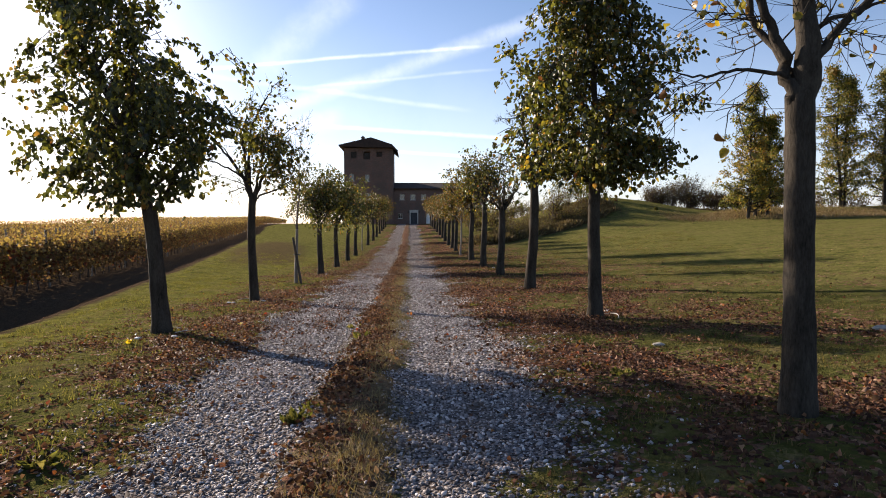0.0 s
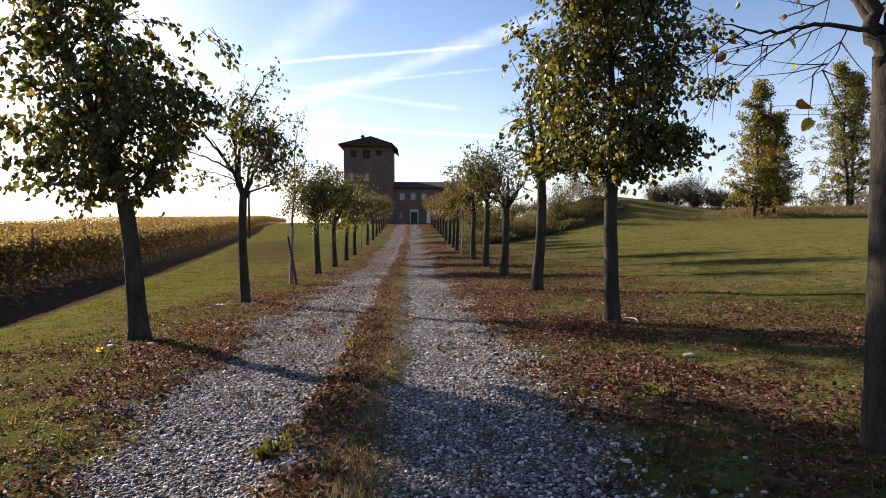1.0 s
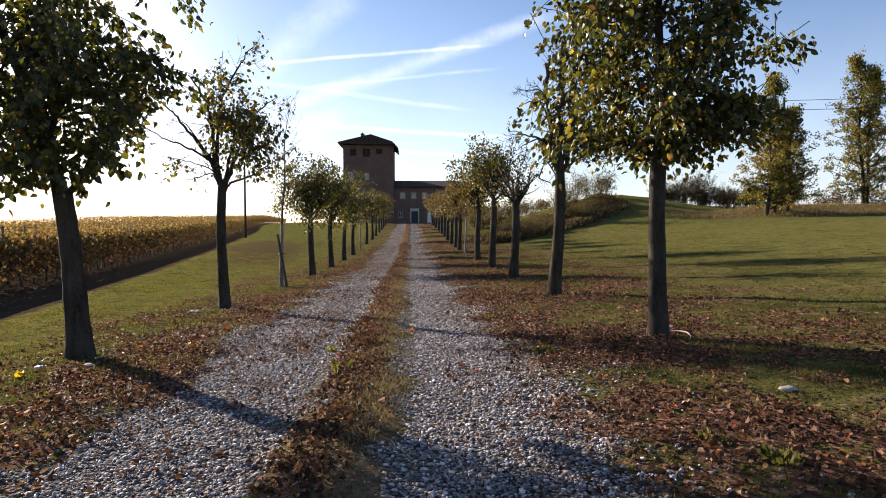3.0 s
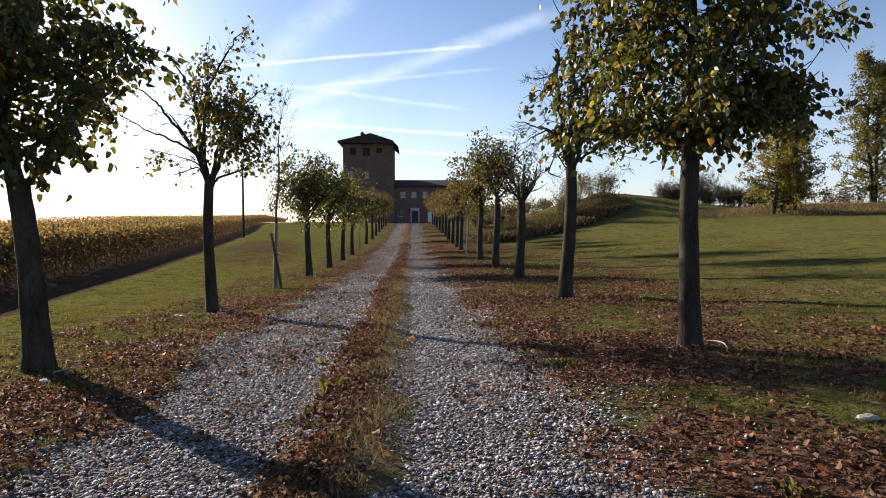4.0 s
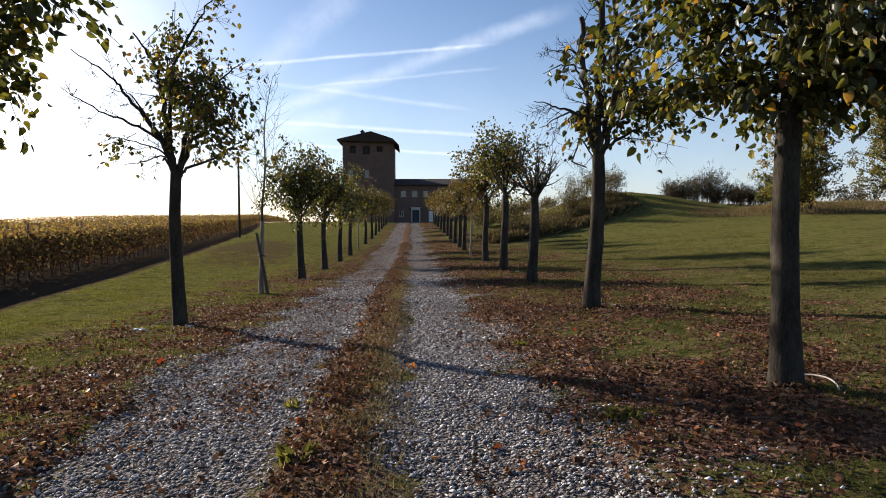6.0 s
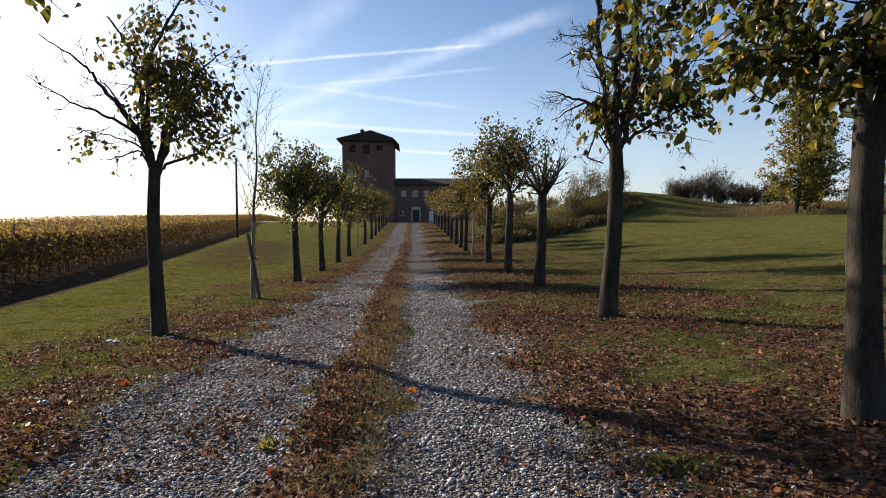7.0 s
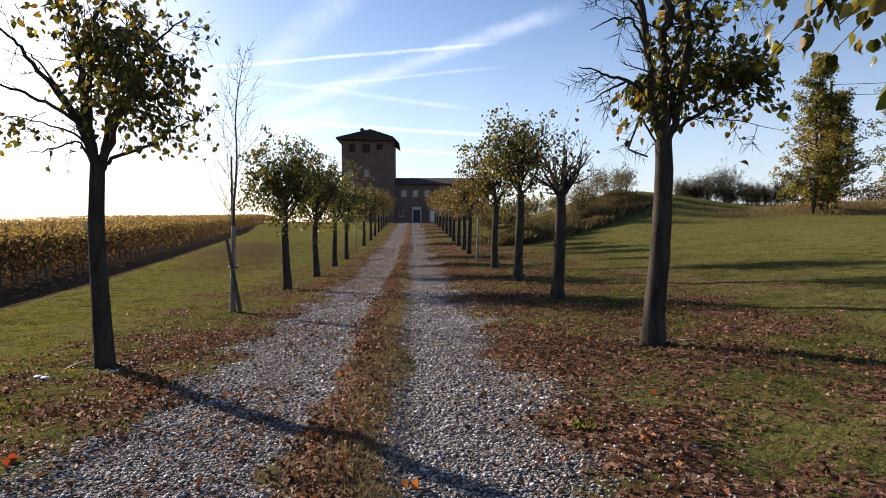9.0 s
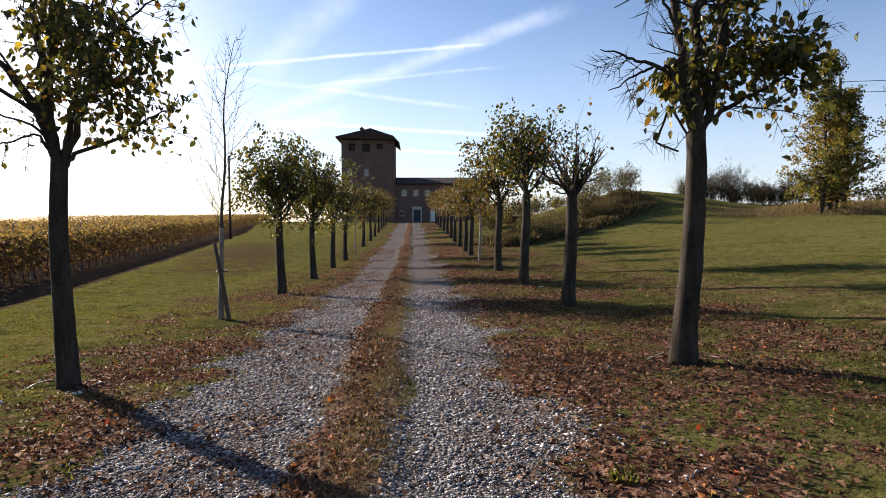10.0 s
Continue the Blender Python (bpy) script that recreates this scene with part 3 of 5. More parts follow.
# ---- trees ----
def grow_branch(tubes, rng, start, way, length, radius, depth, anchors, lift=0.25, bend=0.22, kids=5, sides=6):
    """A crooked tapering branch with side branches; twig points go to anchors."""
    steps = max(5, int(length / 0.10))
    pts, p, d = [np.array(start, float)], np.array(start, float), np.array(way, float)
    d /= np.linalg.norm(d)
    for s in range(steps):
        d = d + rng.normal(0, bend, 3) * (0.5 if depth else 0.45) + np.array((0, 0, lift * 0.16))
        d /= np.linalg.norm(d)
        p = p + d * length / steps
        pts.append(p.copy())
    pts = np.array(pts)
    radii = radius * np.linspace(1, 0.28, len(pts))
    tubes.add(pts, radii, sides)
    if depth <= 1:
        for q in range(len(pts) // 3, len(pts)): anchors.append((pts[q], d.copy()))
    if depth > 0:
        for k in range(kids):
            q = int(rng.uniform(0.25, 0.97) * (len(pts) - 1))
            side = rng.normal(0, 1, 3)
            local = pts[min(q + 1, len(pts) - 1)] - pts[max(q - 1, 0)]
            local /= np.linalg.norm(local) + 1e-9
            side -= local * side.dot(local)
            side /= np.linalg.norm(side) + 1e-9
            nw = local * 0.75 + side * 0.8
            grow_branch(tubes, rng, pts[q], nw, length * rng.uniform(0.35, 0.6) * (1.15 - 0.5 * q / len(pts)), max(radii[q] * 0.6, 0.004), depth - 1, anchors, lift, bend, max(2, kids - 1), max(min(4, sides), sides - 1))

def leaves_at(rng, pos, size, way=None, droop=0.7, shape=(LEAF, LEAF_F)):
    n = len(pos)
    if way is None:
        fwd = rng.normal(0, 0.75, (n, 3)); fwd[:, 2] -= droop
    else:
        fwd = way + rng.normal(0, 0.40, (n, 3))
    length = size * rng.uniform(0.55, 1.25, n)
    scale = np.stack((length * rng.uniform(0.62, 1.0, n), length, length * rng.uniform(0.4, 1.8, n)), -1)
    return scatter(shape[0], shape[1], pos, scale, fwd, rng.normal(0, 1, (n, 3)), rng)

def sprays(rng, centres, middle, per, length, width):
    """Hanging sprays of leaves about the given centres, turned outwards and down from the tree's middle axis; also the twig that bears each."""
    out = centres - middle
    out[:, 2] = 0
    out /= np.linalg.norm(out, axis=1)[:, None] + 1e-6
    out = out + rng.normal(0, 0.45, out.shape)
    out[:, 2] = -0.35 + rng.normal(0, 0.35, len(out))
    out /= np.linalg.norm(out, axis=1)[:, None]
    reach = length * rng.uniform(0.6, 1.5, len(centres))
    u = rng.uniform(-0.5, 0.5, (len(centres), per, 1))
    sink = np.array((0, 0, -0.35)) * (u + 0.5) ** 2 * reach[:, None, None]
    p = centres[:, None] + out[:, None] * u * reach[:, None, None] + sink + rng.normal(0, width, (len(centres), per, 3)) * np.array((1, 1, 0.8))
    way = np.repeat(out[:, None] * 0.45 + np.array((0, 0, -0.75)), per, 1)
    k = np.linspace(-1.1, 0.5, 6)[None, :, None]
    twigs = centres[:, None] + out[:, None] * k * reach[:, None, None] + np.array((0, 0, -0.35)) * np.sign(k + 0.5) * (k + 0.5) ** 2 * reach[:, None, None]
    return p.reshape(-1, 3), way.reshape(-1, 3), twigs

def clumpy(p, scale, seed):
    """Smooth unevenness in space, about -1 to 1."""
    rng = np.random.default_rng(seed)
    v = 0.0
    for _ in range(7):
        k = rng.normal(0, 1.0 / scale, 3)
        v = v + np.sin(p @ k + rng.uniform(0, 6.28))
    return v / 3.2

def twig_leaves(rng, anchors, count, spread):
    a = np.array([p for p, _ in anchors])
    return a[rng.integers(0, len(a), count)] + rng.normal(0, spread, (count, 3))

def cone_leaves(rng, count, z0, z1, reach, lean, seed, sag=0.35, per=26, length=0.38, width=0.085, shift=(0, 0), gap=-0.2):
    """Leaf places in a ragged cone-shaped crown, fuller outside than within."""
    n = int(count / per * (1.9 if gap < 0 else 3.2))
    u = rng.random(n) ** 1.35
    a = rng.uniform(0, 6.28, n)
    edge = reach * np.clip(1.02 - u, 0, 1) ** 0.62 * (0.62 + 0.38 * np.clip(u * 5 + 0.25, 0, 1))
    lobes = 1 + 0.20 * np.sin(3 * a + 9 * u + seed) + 0.16 * np.sin(5 * a - 14 * u + 2 * seed) + 0.10 * np.sin(2 * a + 23 * u)
    r = edge * lobes * np.sqrt(rng.uniform(0.04, 1.0, n))
    z = z0 + (z1 - z0) * u - sag * (r / reach) ** 2 + rng.normal(0, 0.07, n)
    p = np.stack((r * np.cos(a) + lean[0] * z + shift[0] * (1 - u), r * np.sin(a) + lean[1] * z + shift[1] * (1 - u), z), -1)
    keep = clumpy(p, 0.30 * reach / 1.6, seed) + rng.normal(0, 0.2, n) > gap
    p = p[keep][:max(4, count // per)]
    return sprays(rng, p, np.stack((lean[0] * p[:, 2], lean[1] * p[:, 2], p[:, 2]), -1), per, length, width)

def blob_leaves(rng, count, centre, radii, seed, per=16, length=0.34, width=0.085):
    n = int(count / per * 2.4) + 8
    p = rng.normal(0, 1, (n, 3))
    p /= np.linalg.norm(p, axis=1)[:, None]
    p *= rng.uniform(0.05, 1.0, n)[:, None] ** 0.45
    p *= (1 + 0.25 * np.sin(4 * np.arctan2(p[:, 1], p[:, 0]) + seed + 3 * p[:, 2]))[:, None]
    p = np.array(centre) + p * np.array(radii)
    keep = clumpy(p, 0.24, seed) + rng.normal(0, 0.2, n) > -0.1
    p = p[keep][:max(3, count // per)]
    return sprays(rng, p, np.array(centre), per, length, width)

def flared(rng, height, radius, lean, base_flare=1.24, steps=16, knot=0.0):
    z = np.linspace(-0.12, height, steps)
    t = np.clip(z / height, 0, 1)
    pts = np.stack((lean[0] * z + 0.03 * np.sin(z * 1.7 + rng.uniform(0, 6)), lean[1] * z + 0.02 * np.sin(z * 2.1), z), -1)
    r = radius * (1 - 0.22 * t) * (1 + (base_flare - 1) * np.exp(-np.clip(z, 0, None) / 0.22))
    if knot: r = r * (1 + 0.13 * np.exp(-((z - knot) / 0.14) ** 2) + 0.12 * np.exp(-((z - knot + 0.5) / 0.07) ** 2))
    return pts, r

def wander(rng, pts, amount, per=6):
    """A polyline made denser and a little crooked."""
    pts = np.asarray(pts, float)
    u = np.linspace(0, len(pts) - 1, (len(pts) - 1) * per + 1)
    q = np.stack([np.interp(u, np.arange(len(pts)), pts[:, k]) for k in range(3)], -1)
    for _ in range(2): q[1:-1] = (q[:-2] + 2 * q[1:-1] + q[2:]) / 4
    q[1:] += rng.normal(0, amount, q[1:].shape)
    return q

def tree(x, y, label, seed, trunk=2.3, radius=0.14, top=5.2, spread=1.5, leaves=3000, size=0.10, mats=None, lean=(0, 0),
         shape="cone", limbs=14, depth=2, kids=5, twig=0.09, group="avenue of linden trees", knot=0.0, bark_mat=None, lift=0.25,
         category="tree", name="linden_tree", fork=None, clouds=None, filled=0.65, sag=0.35, low=-0.05, floor=0.1, per=26, spray=(0.38, 0.085), shift=(0, 0), bare_x=None, limb_mat=None, gap=-0.2, lobes=(), fine=False, limb_r=0.42, rise_more=0.0, bend=0.16):
    """lobes: leaf masses that stand out of a cone. trunk: height of the first limbs; top, spread: height and reach of the crown; mats: leaf materials with their shares.
    fork: main limbs of its own (radius, side branches, points from the head of the trunk); clouds: leaf masses (share, centre, radii)."""
    rng = np.random.default_rng(seed)
    t = thing(name, x, y, spot(x, y), label, category, group)
    tubes, anchors = Tubes(), []
    pts, r = flared(rng, trunk, radius, lean, knot=knot)
    tubes.add(pts, r, 14, 0.035, rng)
    head, lead_r = pts[-1], r[-1]
    stem_tubes, tubes = tubes, (Tubes() if limb_mat else tubes)
    if fork:
        for rad, side, line in fork:
            q = wander(rng, np.array(((0, 0, -0.18), *line)) + head, 0.018 * min(1.0, rad / 0.06))
            taper = rad * np.linspace(1.0, 0.16 if side >= 0 else 0.8, len(q))
            tubes.add(q, taper, 9, 0.04, rng)
            for k in range(abs(side)):
                at = int(rng.uniform(0.3, 1.0) * (len(q) - 1))
                local = q[at] - q[at - 1]; local /= np.linalg.norm(local) + 1e-9
                away = rng.normal(0, 1, 3); away -= local * away.dot(local); away /= np.linalg.norm(away)
                grow_branch(tubes, rng, q[at], local * 0.6 + away, spread * rng.uniform(0.25, 0.6), max(0.005, taper[at] * 0.24), 1, anchors, lift, 0.16, kids, 6)
            anchors += [(p, None) for p in q[len(q) // 2:]]
    else:
        stem = [head - np.array((0, 0, 0.1))]
        d = np.array((lean[0], lean[1], 1.0))
        n_stem = 12
        for s in range(n_stem):
            d = d + rng.normal(0, 0.06, 3); d[2] = 1
            stem.append(stem[-1] + d * (top - trunk) * (0.97 if shape == "cone" else 0.6) / n_stem)
        stem = np.array(stem)
        stem_r = lead_r * np.concatenate(((0.95,), np.linspace(0.72, 0.10, len(stem) - 1)))
        tubes.add(stem, stem_r, 9, 0.03, rng)
        anchors += [(p, d) for p in stem[len(stem) // 2:]]
        turn = rng.uniform(0, 6.28)
        for k in range(limbs):
            u = (k + rng.uniform(0, 0.8)) / limbs
            turn += 2.4 + rng.normal(0, 0.3)
            if shape == "cone": reach = spread * (1.0 - 0.78 * u ** 1.2) * (0.75 + 0.25 * min(1, u * 6)); q = u ** 1.15; rise = 0.15 + 0.6 * u + rise_more
            elif shape == "round": reach = spread * rng.uniform(0.85, 1.15) * (1.1 if u < 0.5 else 0.9); q = 0.05 + u * 0.55; rise = 0.75 + u
            else: reach = spread * rng.uniform(0.8, 1.15); q = u * 0.3; rise = 1.1
            at = q * (len(stem) - 1); i0 = min(int(at), len(stem) - 2)
            start = stem[i0] + (stem[i0 + 1] - stem[i0]) * (at - i0)
            grow_branch(tubes, rng, start, (math.cos(turn), math.sin(turn), rise), reach * (1.0 + 0.15 * rng.normal()), max(0.011 if limb_r > 0.3 else 0.006, lead_r * (1 - 0.6 * u) * limb_r), depth - 1, anchors, lift, bend, kids)
    if leaves:
        loose = twig_leaves(rng, anchors, int(leaves * (1 - filled)), twig)
        if bare_x is not None: loose = loose[(loose[:, 0] > bare_x) | (rng.random(len(loose)) < 0.05)]
        droop = rng.normal(0, 0.75, loose.shape); droop[:, 2] -= 0.7
        got = [(loose, droop, np.zeros((0, 6, 3)))]
        if clouds:
            for share, c, rr in clouds: got.append(blob_leaves(rng, int(leaves * filled * share), c, rr, seed))
        elif shape == "cone": got.append(cone_leaves(rng, int(leaves * filled), trunk + low, top + 0.1, spread * 1.08, lean, seed, sag, per, spray[0], spray[1], shift, gap))
        else: got.append(blob_leaves(rng, int(leaves * filled), (lean[0] * top, lean[1] * top, trunk + (top - trunk) * 0.47), (spread, spread, (top - trunk) * 0.56), seed))
        for share, c, rr in lobes: got.append(blob_leaves(rng, int(leaves * share), c, rr, seed + 5))
        pos, way = np.concatenate([g[0] for g in got]), np.concatenate([g[1] for g in got])
        if fine:
            for line in np.concatenate([g[2] for g in got]):
                if line[:, 2].min() > floor - 0.1: tubes.add(line, np.linspace(0.007, 0.003, 6), 3)
        order = rng.permutation(len(pos))
        order = order[pos[order][:, 2] > floor + 0.22 * clumpy(pos[order], 0.18, seed + 1) + rng.normal(0, 0.17, len(order))]
        mats = mats or ((leaf_olive, 1.0),)
        cuts = np.cumsum([0] + [sh for _, sh in mats]) / sum(sh for _, sh in mats) * len(order)
        for (mat, _), a, b in zip(mats, cuts, cuts[1:]):
            o = order[int(a):int(b)]
            v, f = leaves_at(rng, pos[o], size, way[o], shape=(HEART, HEART_F) if fine else (LEAF, LEAF_F) if y < 40 else (QUAD_LEAF, BLADE_F))
            arr_part("crown", v, f, mat, t)
    ob = new("trunk", stem_tubes.mesh("trunk", bark_mat or bark)); ob.parent = t
    if limb_mat:
        ob = new("branchwork", tubes.mesh("branchwork", limb_mat)); ob.parent = t
    return t

R_X, L_X = 3.08, -4.0
dense = ((leaf_green, 0.88), (leaf_olive, 0.12))
mixed = ((leaf_olive, 0.52), (leaf_yellow, 0.03), (leaf_green, 0.45))
rusty = ((leaf_rust, 0.6), (leaf_olive, 0.4))
autumn = ((leaf_olive, 0.6), (leaf_rust, 0.25), (leaf_dark, 0.15))
tree(2.92, 4.42, "mostly bare linden with thick limbs and few yellow leaves", 11, fine=True, trunk=2.30, radius=0.118, top=5.4, spread=1.5, leaves=300, size=0.062,
     mats=((leaf_yellow, 0.6), (leaf_olive, 0.25), (leaf_rust, 0.15)), kids=8, twig=0.05, knot=1.95, filled=0.0,
     fork=((0.105, 14, ((0.04, 0, 0.5), (0.03, 0.1, 1.2), (0.15, 0.1, 2.1), (0.2, 0.1, 3.0))), (0.058, 13, ((-0.06, 0, 0.10), (-0.15, 0.02, 0.42), (-0.32, 0.05, 0.85), (-0.58, 0.1, 1.6), (-0.68, 0.1, 2.2))),
           (0.05, 11, ((0.08, 0, 0.35), (0.42, 0.0, 0.72), (0.95, -0.1, 1.15), (1.3, 0, 1.7))), (0.045, 11, ((0.0, 0.05, 0.2), (-0.2, 0.3, 0.75), (-0.35, 0.5, 1.5), (-0.4, 0.6, 2.2))),
           (0.022, 5, ((-0.1, 0, 0.25), (-0.45, 0, 0.28), (-0.8, -0.05, 0.2), (-1.05, 0, 0.26))), (0.03, 8, ((0.1, 0.1, 0.6), (0.7, 0.3, 0.85), (1.3, 0.4, 1.0)))))
tree(R_X, 10.05, "dense green linden tree with a cone-shaped crown", 12, fine=True, trunk=2.3, radius=0.118, top=6.7, spread=1.30, sag=-0.15, floor=2.28, leaves=16500, size=0.072, mats=((leaf_green, 0.78), (leaf_olive, 0.14), (leaf_yellow, 0.04), (leaf_rust, 0.04)), limbs=26, twig=0.12, lean=(0.01, 0), rise_more=0.25, shift=(-0.15, 0.1), gap=0.05, per=32, spray=(0.60, 0.058),
     lobes=((0.03, (1.0, -0.1, 2.75), (0.25, 0.3, 0.40)), (0.008, (1.5, 0.0, 3.6), (0.35, 0.15, 0.12)), (0.012, (-1.4, 0.0, 4.2), (0.35, 0.3, 0.30)), (0.012, (1.35, 0.1, 4.6), (0.30, 0.3, 0.3))))
tree(R_X, 15.4, "half-bare linden with lopped limbs and some green leaves", 13, fine=True, lean=(0.03, 0), trunk=2.6, radius=0.135, top=5.3, spread=1.0, leaves=1650, size=0.088, mats=((leaf_olive, 0.40), (leaf_yellow, 0.09), (leaf_green, 0.46), (leaf_rust, 0.05)), kids=9, twig=0.07, lift=0.15, filled=0.86, bare_x=-0.05, floor=2.55,
     fork=((0.066, -9, ((0.0, 0, 0.4), (0.02, 0.05, 1.2), (0.05, 0.05, 2.0), (0.06, 0, 2.75))), (0.052, -9, ((-0.12, 0, 0.45), (-0.17, 0, 0.9), (-0.27, 0.05, 1.6), (-0.28, 0.05, 2.3))),
           (0.048, -8, ((0.18, 0, 0.35), (0.30, 0, 1.0), (0.33, 0.05, 1.6), (0.28, 0.05, 2.6))), (0.038, 8, ((0.15, 0, 0.15), (0.6, 0.05, 0.4), (0.95, 0.1, 0.55), (1.45, 0.1, 0.95))),
           (0.036, 5, ((-0.15, 0, 0.55), (-0.5, 0, 0.75), (-0.8, -0.05, 0.8), (-1.12, -0.1, 0.88))), (0.028, 4, ((-0.3, -0.05, 0.7), (-0.55, -0.1, 0.68), (-0.8, -0.12, 0.55), (-1.05, -0.15, 0.4))),
           (0.028, 5, ((-0.2, 0, 1.0), (-0.4, 0, 1.5), (-0.7, -0.05, 1.45), (-0.96, -0.05, 1.33))), (0.024, 5, ((-0.27, 0, 1.5), (-0.45, 0, 1.75), (-0.7, 0, 1.72), (-0.9, 0, 1.74))),
           (0.028, 8, ((0.3, 0, 1.3), (0.6, 0, 1.78), (1.05, 0, 1.85), (1.5, 0.1, 1.8))), (0.014, 6, ((0.15, 0, 0.9), (0.9, -0.1, 1.0), (1.6, -0.1, 1.2))), (0.014, 6, ((0.2, 0, 0.3), (0.8, -0.1, 0.25), (1.5, -0.1, 0.1))),
           (0.014, -3, ((-0.3, 0, 0.3), (-0.42, 0, -0.05), (-0.45, 0, -0.12), (-0.2, 0, -0.22)))),
     clouds=((0.46, (0.62, 0, 3.60), (0.62, 0.6, 0.48)), (0.24, (-0.05, -0.1, 3.2), (0.5, 0.4, 0.38)), (0.18, (1.15, 0, 3.25), (0.36, 0.4, 0.36)), (0.12, (0.42, 0, 4.5), (0.5, 0.4, 0.55))))
tree(R_X, 20.5, "pollarded linden with bare twiggy crown", 14, trunk=2.15, radius=0.135, top=3.7, spread=1.15, leaves=220, size=0.085, mats=rusty, shape="vase", limbs=15, kids=8, filled=0.1, twig=0.07)
tree(R_X, 25.3, "linden with green and yellow leaves", 15, trunk=2.5, radius=0.135, top=4.9, spread=1.35, leaves=3300, size=0.09, mats=mixed, shape="round", limbs=18, kids=6, filled=0.4, lift=0.4)
tree(R_X, 30.4, "linden with green and orange autumn leaves", 16, trunk=2.3, radius=0.135, top=4.9, spread=1.4, leaves=3500, size=0.095, filled=0.45, kids=6, mats=((leaf_olive, 0.55), (leaf_rust, 0.40), (leaf_yellow, 0.05)), shape="round", limbs=14)
tree(R_X - 0.1, 35.7, "thin young linden sapling with pale bark", 17, trunk=2.0, radius=0.05, top=3.8, spread=0.7, leaves=350, mats=rusty, shape="round", limbs=8, bark_mat=pale_bark)
for k, y in enumerate((40.7, 44.3, 48.4, 53.3, 58.0, 63.0, 69.6, 76.5, 83.5, 90.5)):
    tree(R_X, y, "linden with rust-brown autumn crown", 40 + k, trunk=2.1, radius=0.13, top=4.1 + 0.3 * math.sin(k * 2.3), spread=1.3, leaves=2500, size=0.11, mats=rusty, shape="round", limbs=14, kids=5, filled=0.4)

tree(L_X - 0.1, 4.2, "bare linden with a few thin branches", 20, fine=True, trunk=2.4, radius=0.13, top=5.2, spread=1.3, leaves=150, size=0.085, mats=mixed, limbs=10, twig=0.07)
tree(-4.17, 10.48, "dense green linden leaning, with a broad cone-shaped crown", 21, fine=True, trunk=2.05, radius=0.145, top=6.9, spread=1.5, leaves=11500, size=0.086, gap=0.16, mats=dense, limbs=28, twig=0.13, lean=(-0.115, 0.02), rise_more=0.5, sag=-0.75, low=0.15, floor=2.05, shift=(-0.25, 0.05), per=32, spray=(0.60, 0.060),
     lobes=((0.030, (0.80, 0.1, 3.55), (0.55, 0.5, 0.42)), (0.007, (0.25, -0.2, 2.3), (0.14, 0.14, 0.45)), (0.006, (1.05, 0.0, 4.5), (0.40, 0.2, 0.18)), (0.025, (-1.6, 0, 3.1), (0.5, 0.5, 0.5)), (0.012, (-0.75, -0.1, 2.4), (0.35, 0.35, 0.3))))
tree(-4.06, 15.95, "linden half bare with yellowing leaves", 22, fine=True, trunk=2.65, radius=0.116, top=5.3, spread=1.1, leaves=2500, size=0.078, mats=((leaf_olive, 0.66), (leaf_yellow, 0.10), (leaf_green, 0.18), (leaf_rust, 0.06)), twig=0.09, filled=0.72, kids=8, bare_x=-0.3, floor=2.6,
     fork=((0.070, 8, ((-0.13, 0, 0.5), (-0.2, 0.05, 1.3), (-0.28, 0, 1.8), (-0.66, 0, 2.35))), (0.050, 9, ((-0.1, 0, 0.6), (-0.05, 0, 1.7), (0.28, 0.1, 2.45), (0.68, 0.1, 3.0))),
           (0.045, 6, ((-0.2, 0, 0.5), (-0.8, 0, 1.3), (-1.05, 0.05, 1.62), (-1.7, 0, 2.05))), (0.034, 5, ((-0.2, -0.05, 0.55), (-0.75, -0.1, 0.85), (-1.15, -0.2, 1.0), (-1.8, -0.2, 1.4))), (0.03, 4, ((-0.18, 0.05, 0.5), (-0.7, 0.1, 1.25), (-1.0, 0.2, 1.5))),
           (0.032, 8, ((0.15, 0, 0.05), (0.65, 0, 0.22), (1.0, 0.05, 0.5), (1.3, 0.05, 0.6))), (0.045, 9, ((0.25, 0, 0.5), (0.45, 0, 1.0), (0.65, 0.1, 1.55), (1.15, 0.1, 1.9))), (0.022, 5, ((-0.15, -0.1, 0.3), (-0.45, -0.2, 0.15), (-0.75, -0.3, 0.1))), (0.022, 5, ((-0.15, -0.1, 0.35), (-0.6, -0.1, 0.5), (-1.2, -0.2, 0.62))),
           (0.045, 8, ((0.1, 0.2, 0.6), (0.2, 0.6, 1.3), (0.3, 0.8, 2.1))), (0.04, 8, ((0.12, 0, 0.4), (0.3, 0, 1.2), (0.4, 0.1, 1.9)))),
     clouds=((0.50, (0.62, -0.35, 3.9), (0.72, 1.0, 0.58)), (0.18, (0.85, -0.5, 3.25), (0.55, 0.8, 0.30)), (0.20, (0.0, -0.3, 4.25), (0.45, 0.8, 0.55)), (0.07, (0.0, 0, 5.0), (0.55, 0.4, 0.35)), (0.012, (-0.75, -0.1, 3.1), (0.35, 0.3, 0.25))))
tree(-3.97, 21.5, "bare young sapling with pale trunk", 23, trunk=1.9, radius=0.058, top=5.9, spread=1.75, leaves=0, shape="cone", limbs=30, kids=5, depth=2, bark_mat=pale_bark, limb_mat=twig_mat, lift=0.7, name="sapling", group="avenue of linden trees", limb_r=0.2, rise_more=0.35, bend=0.07)
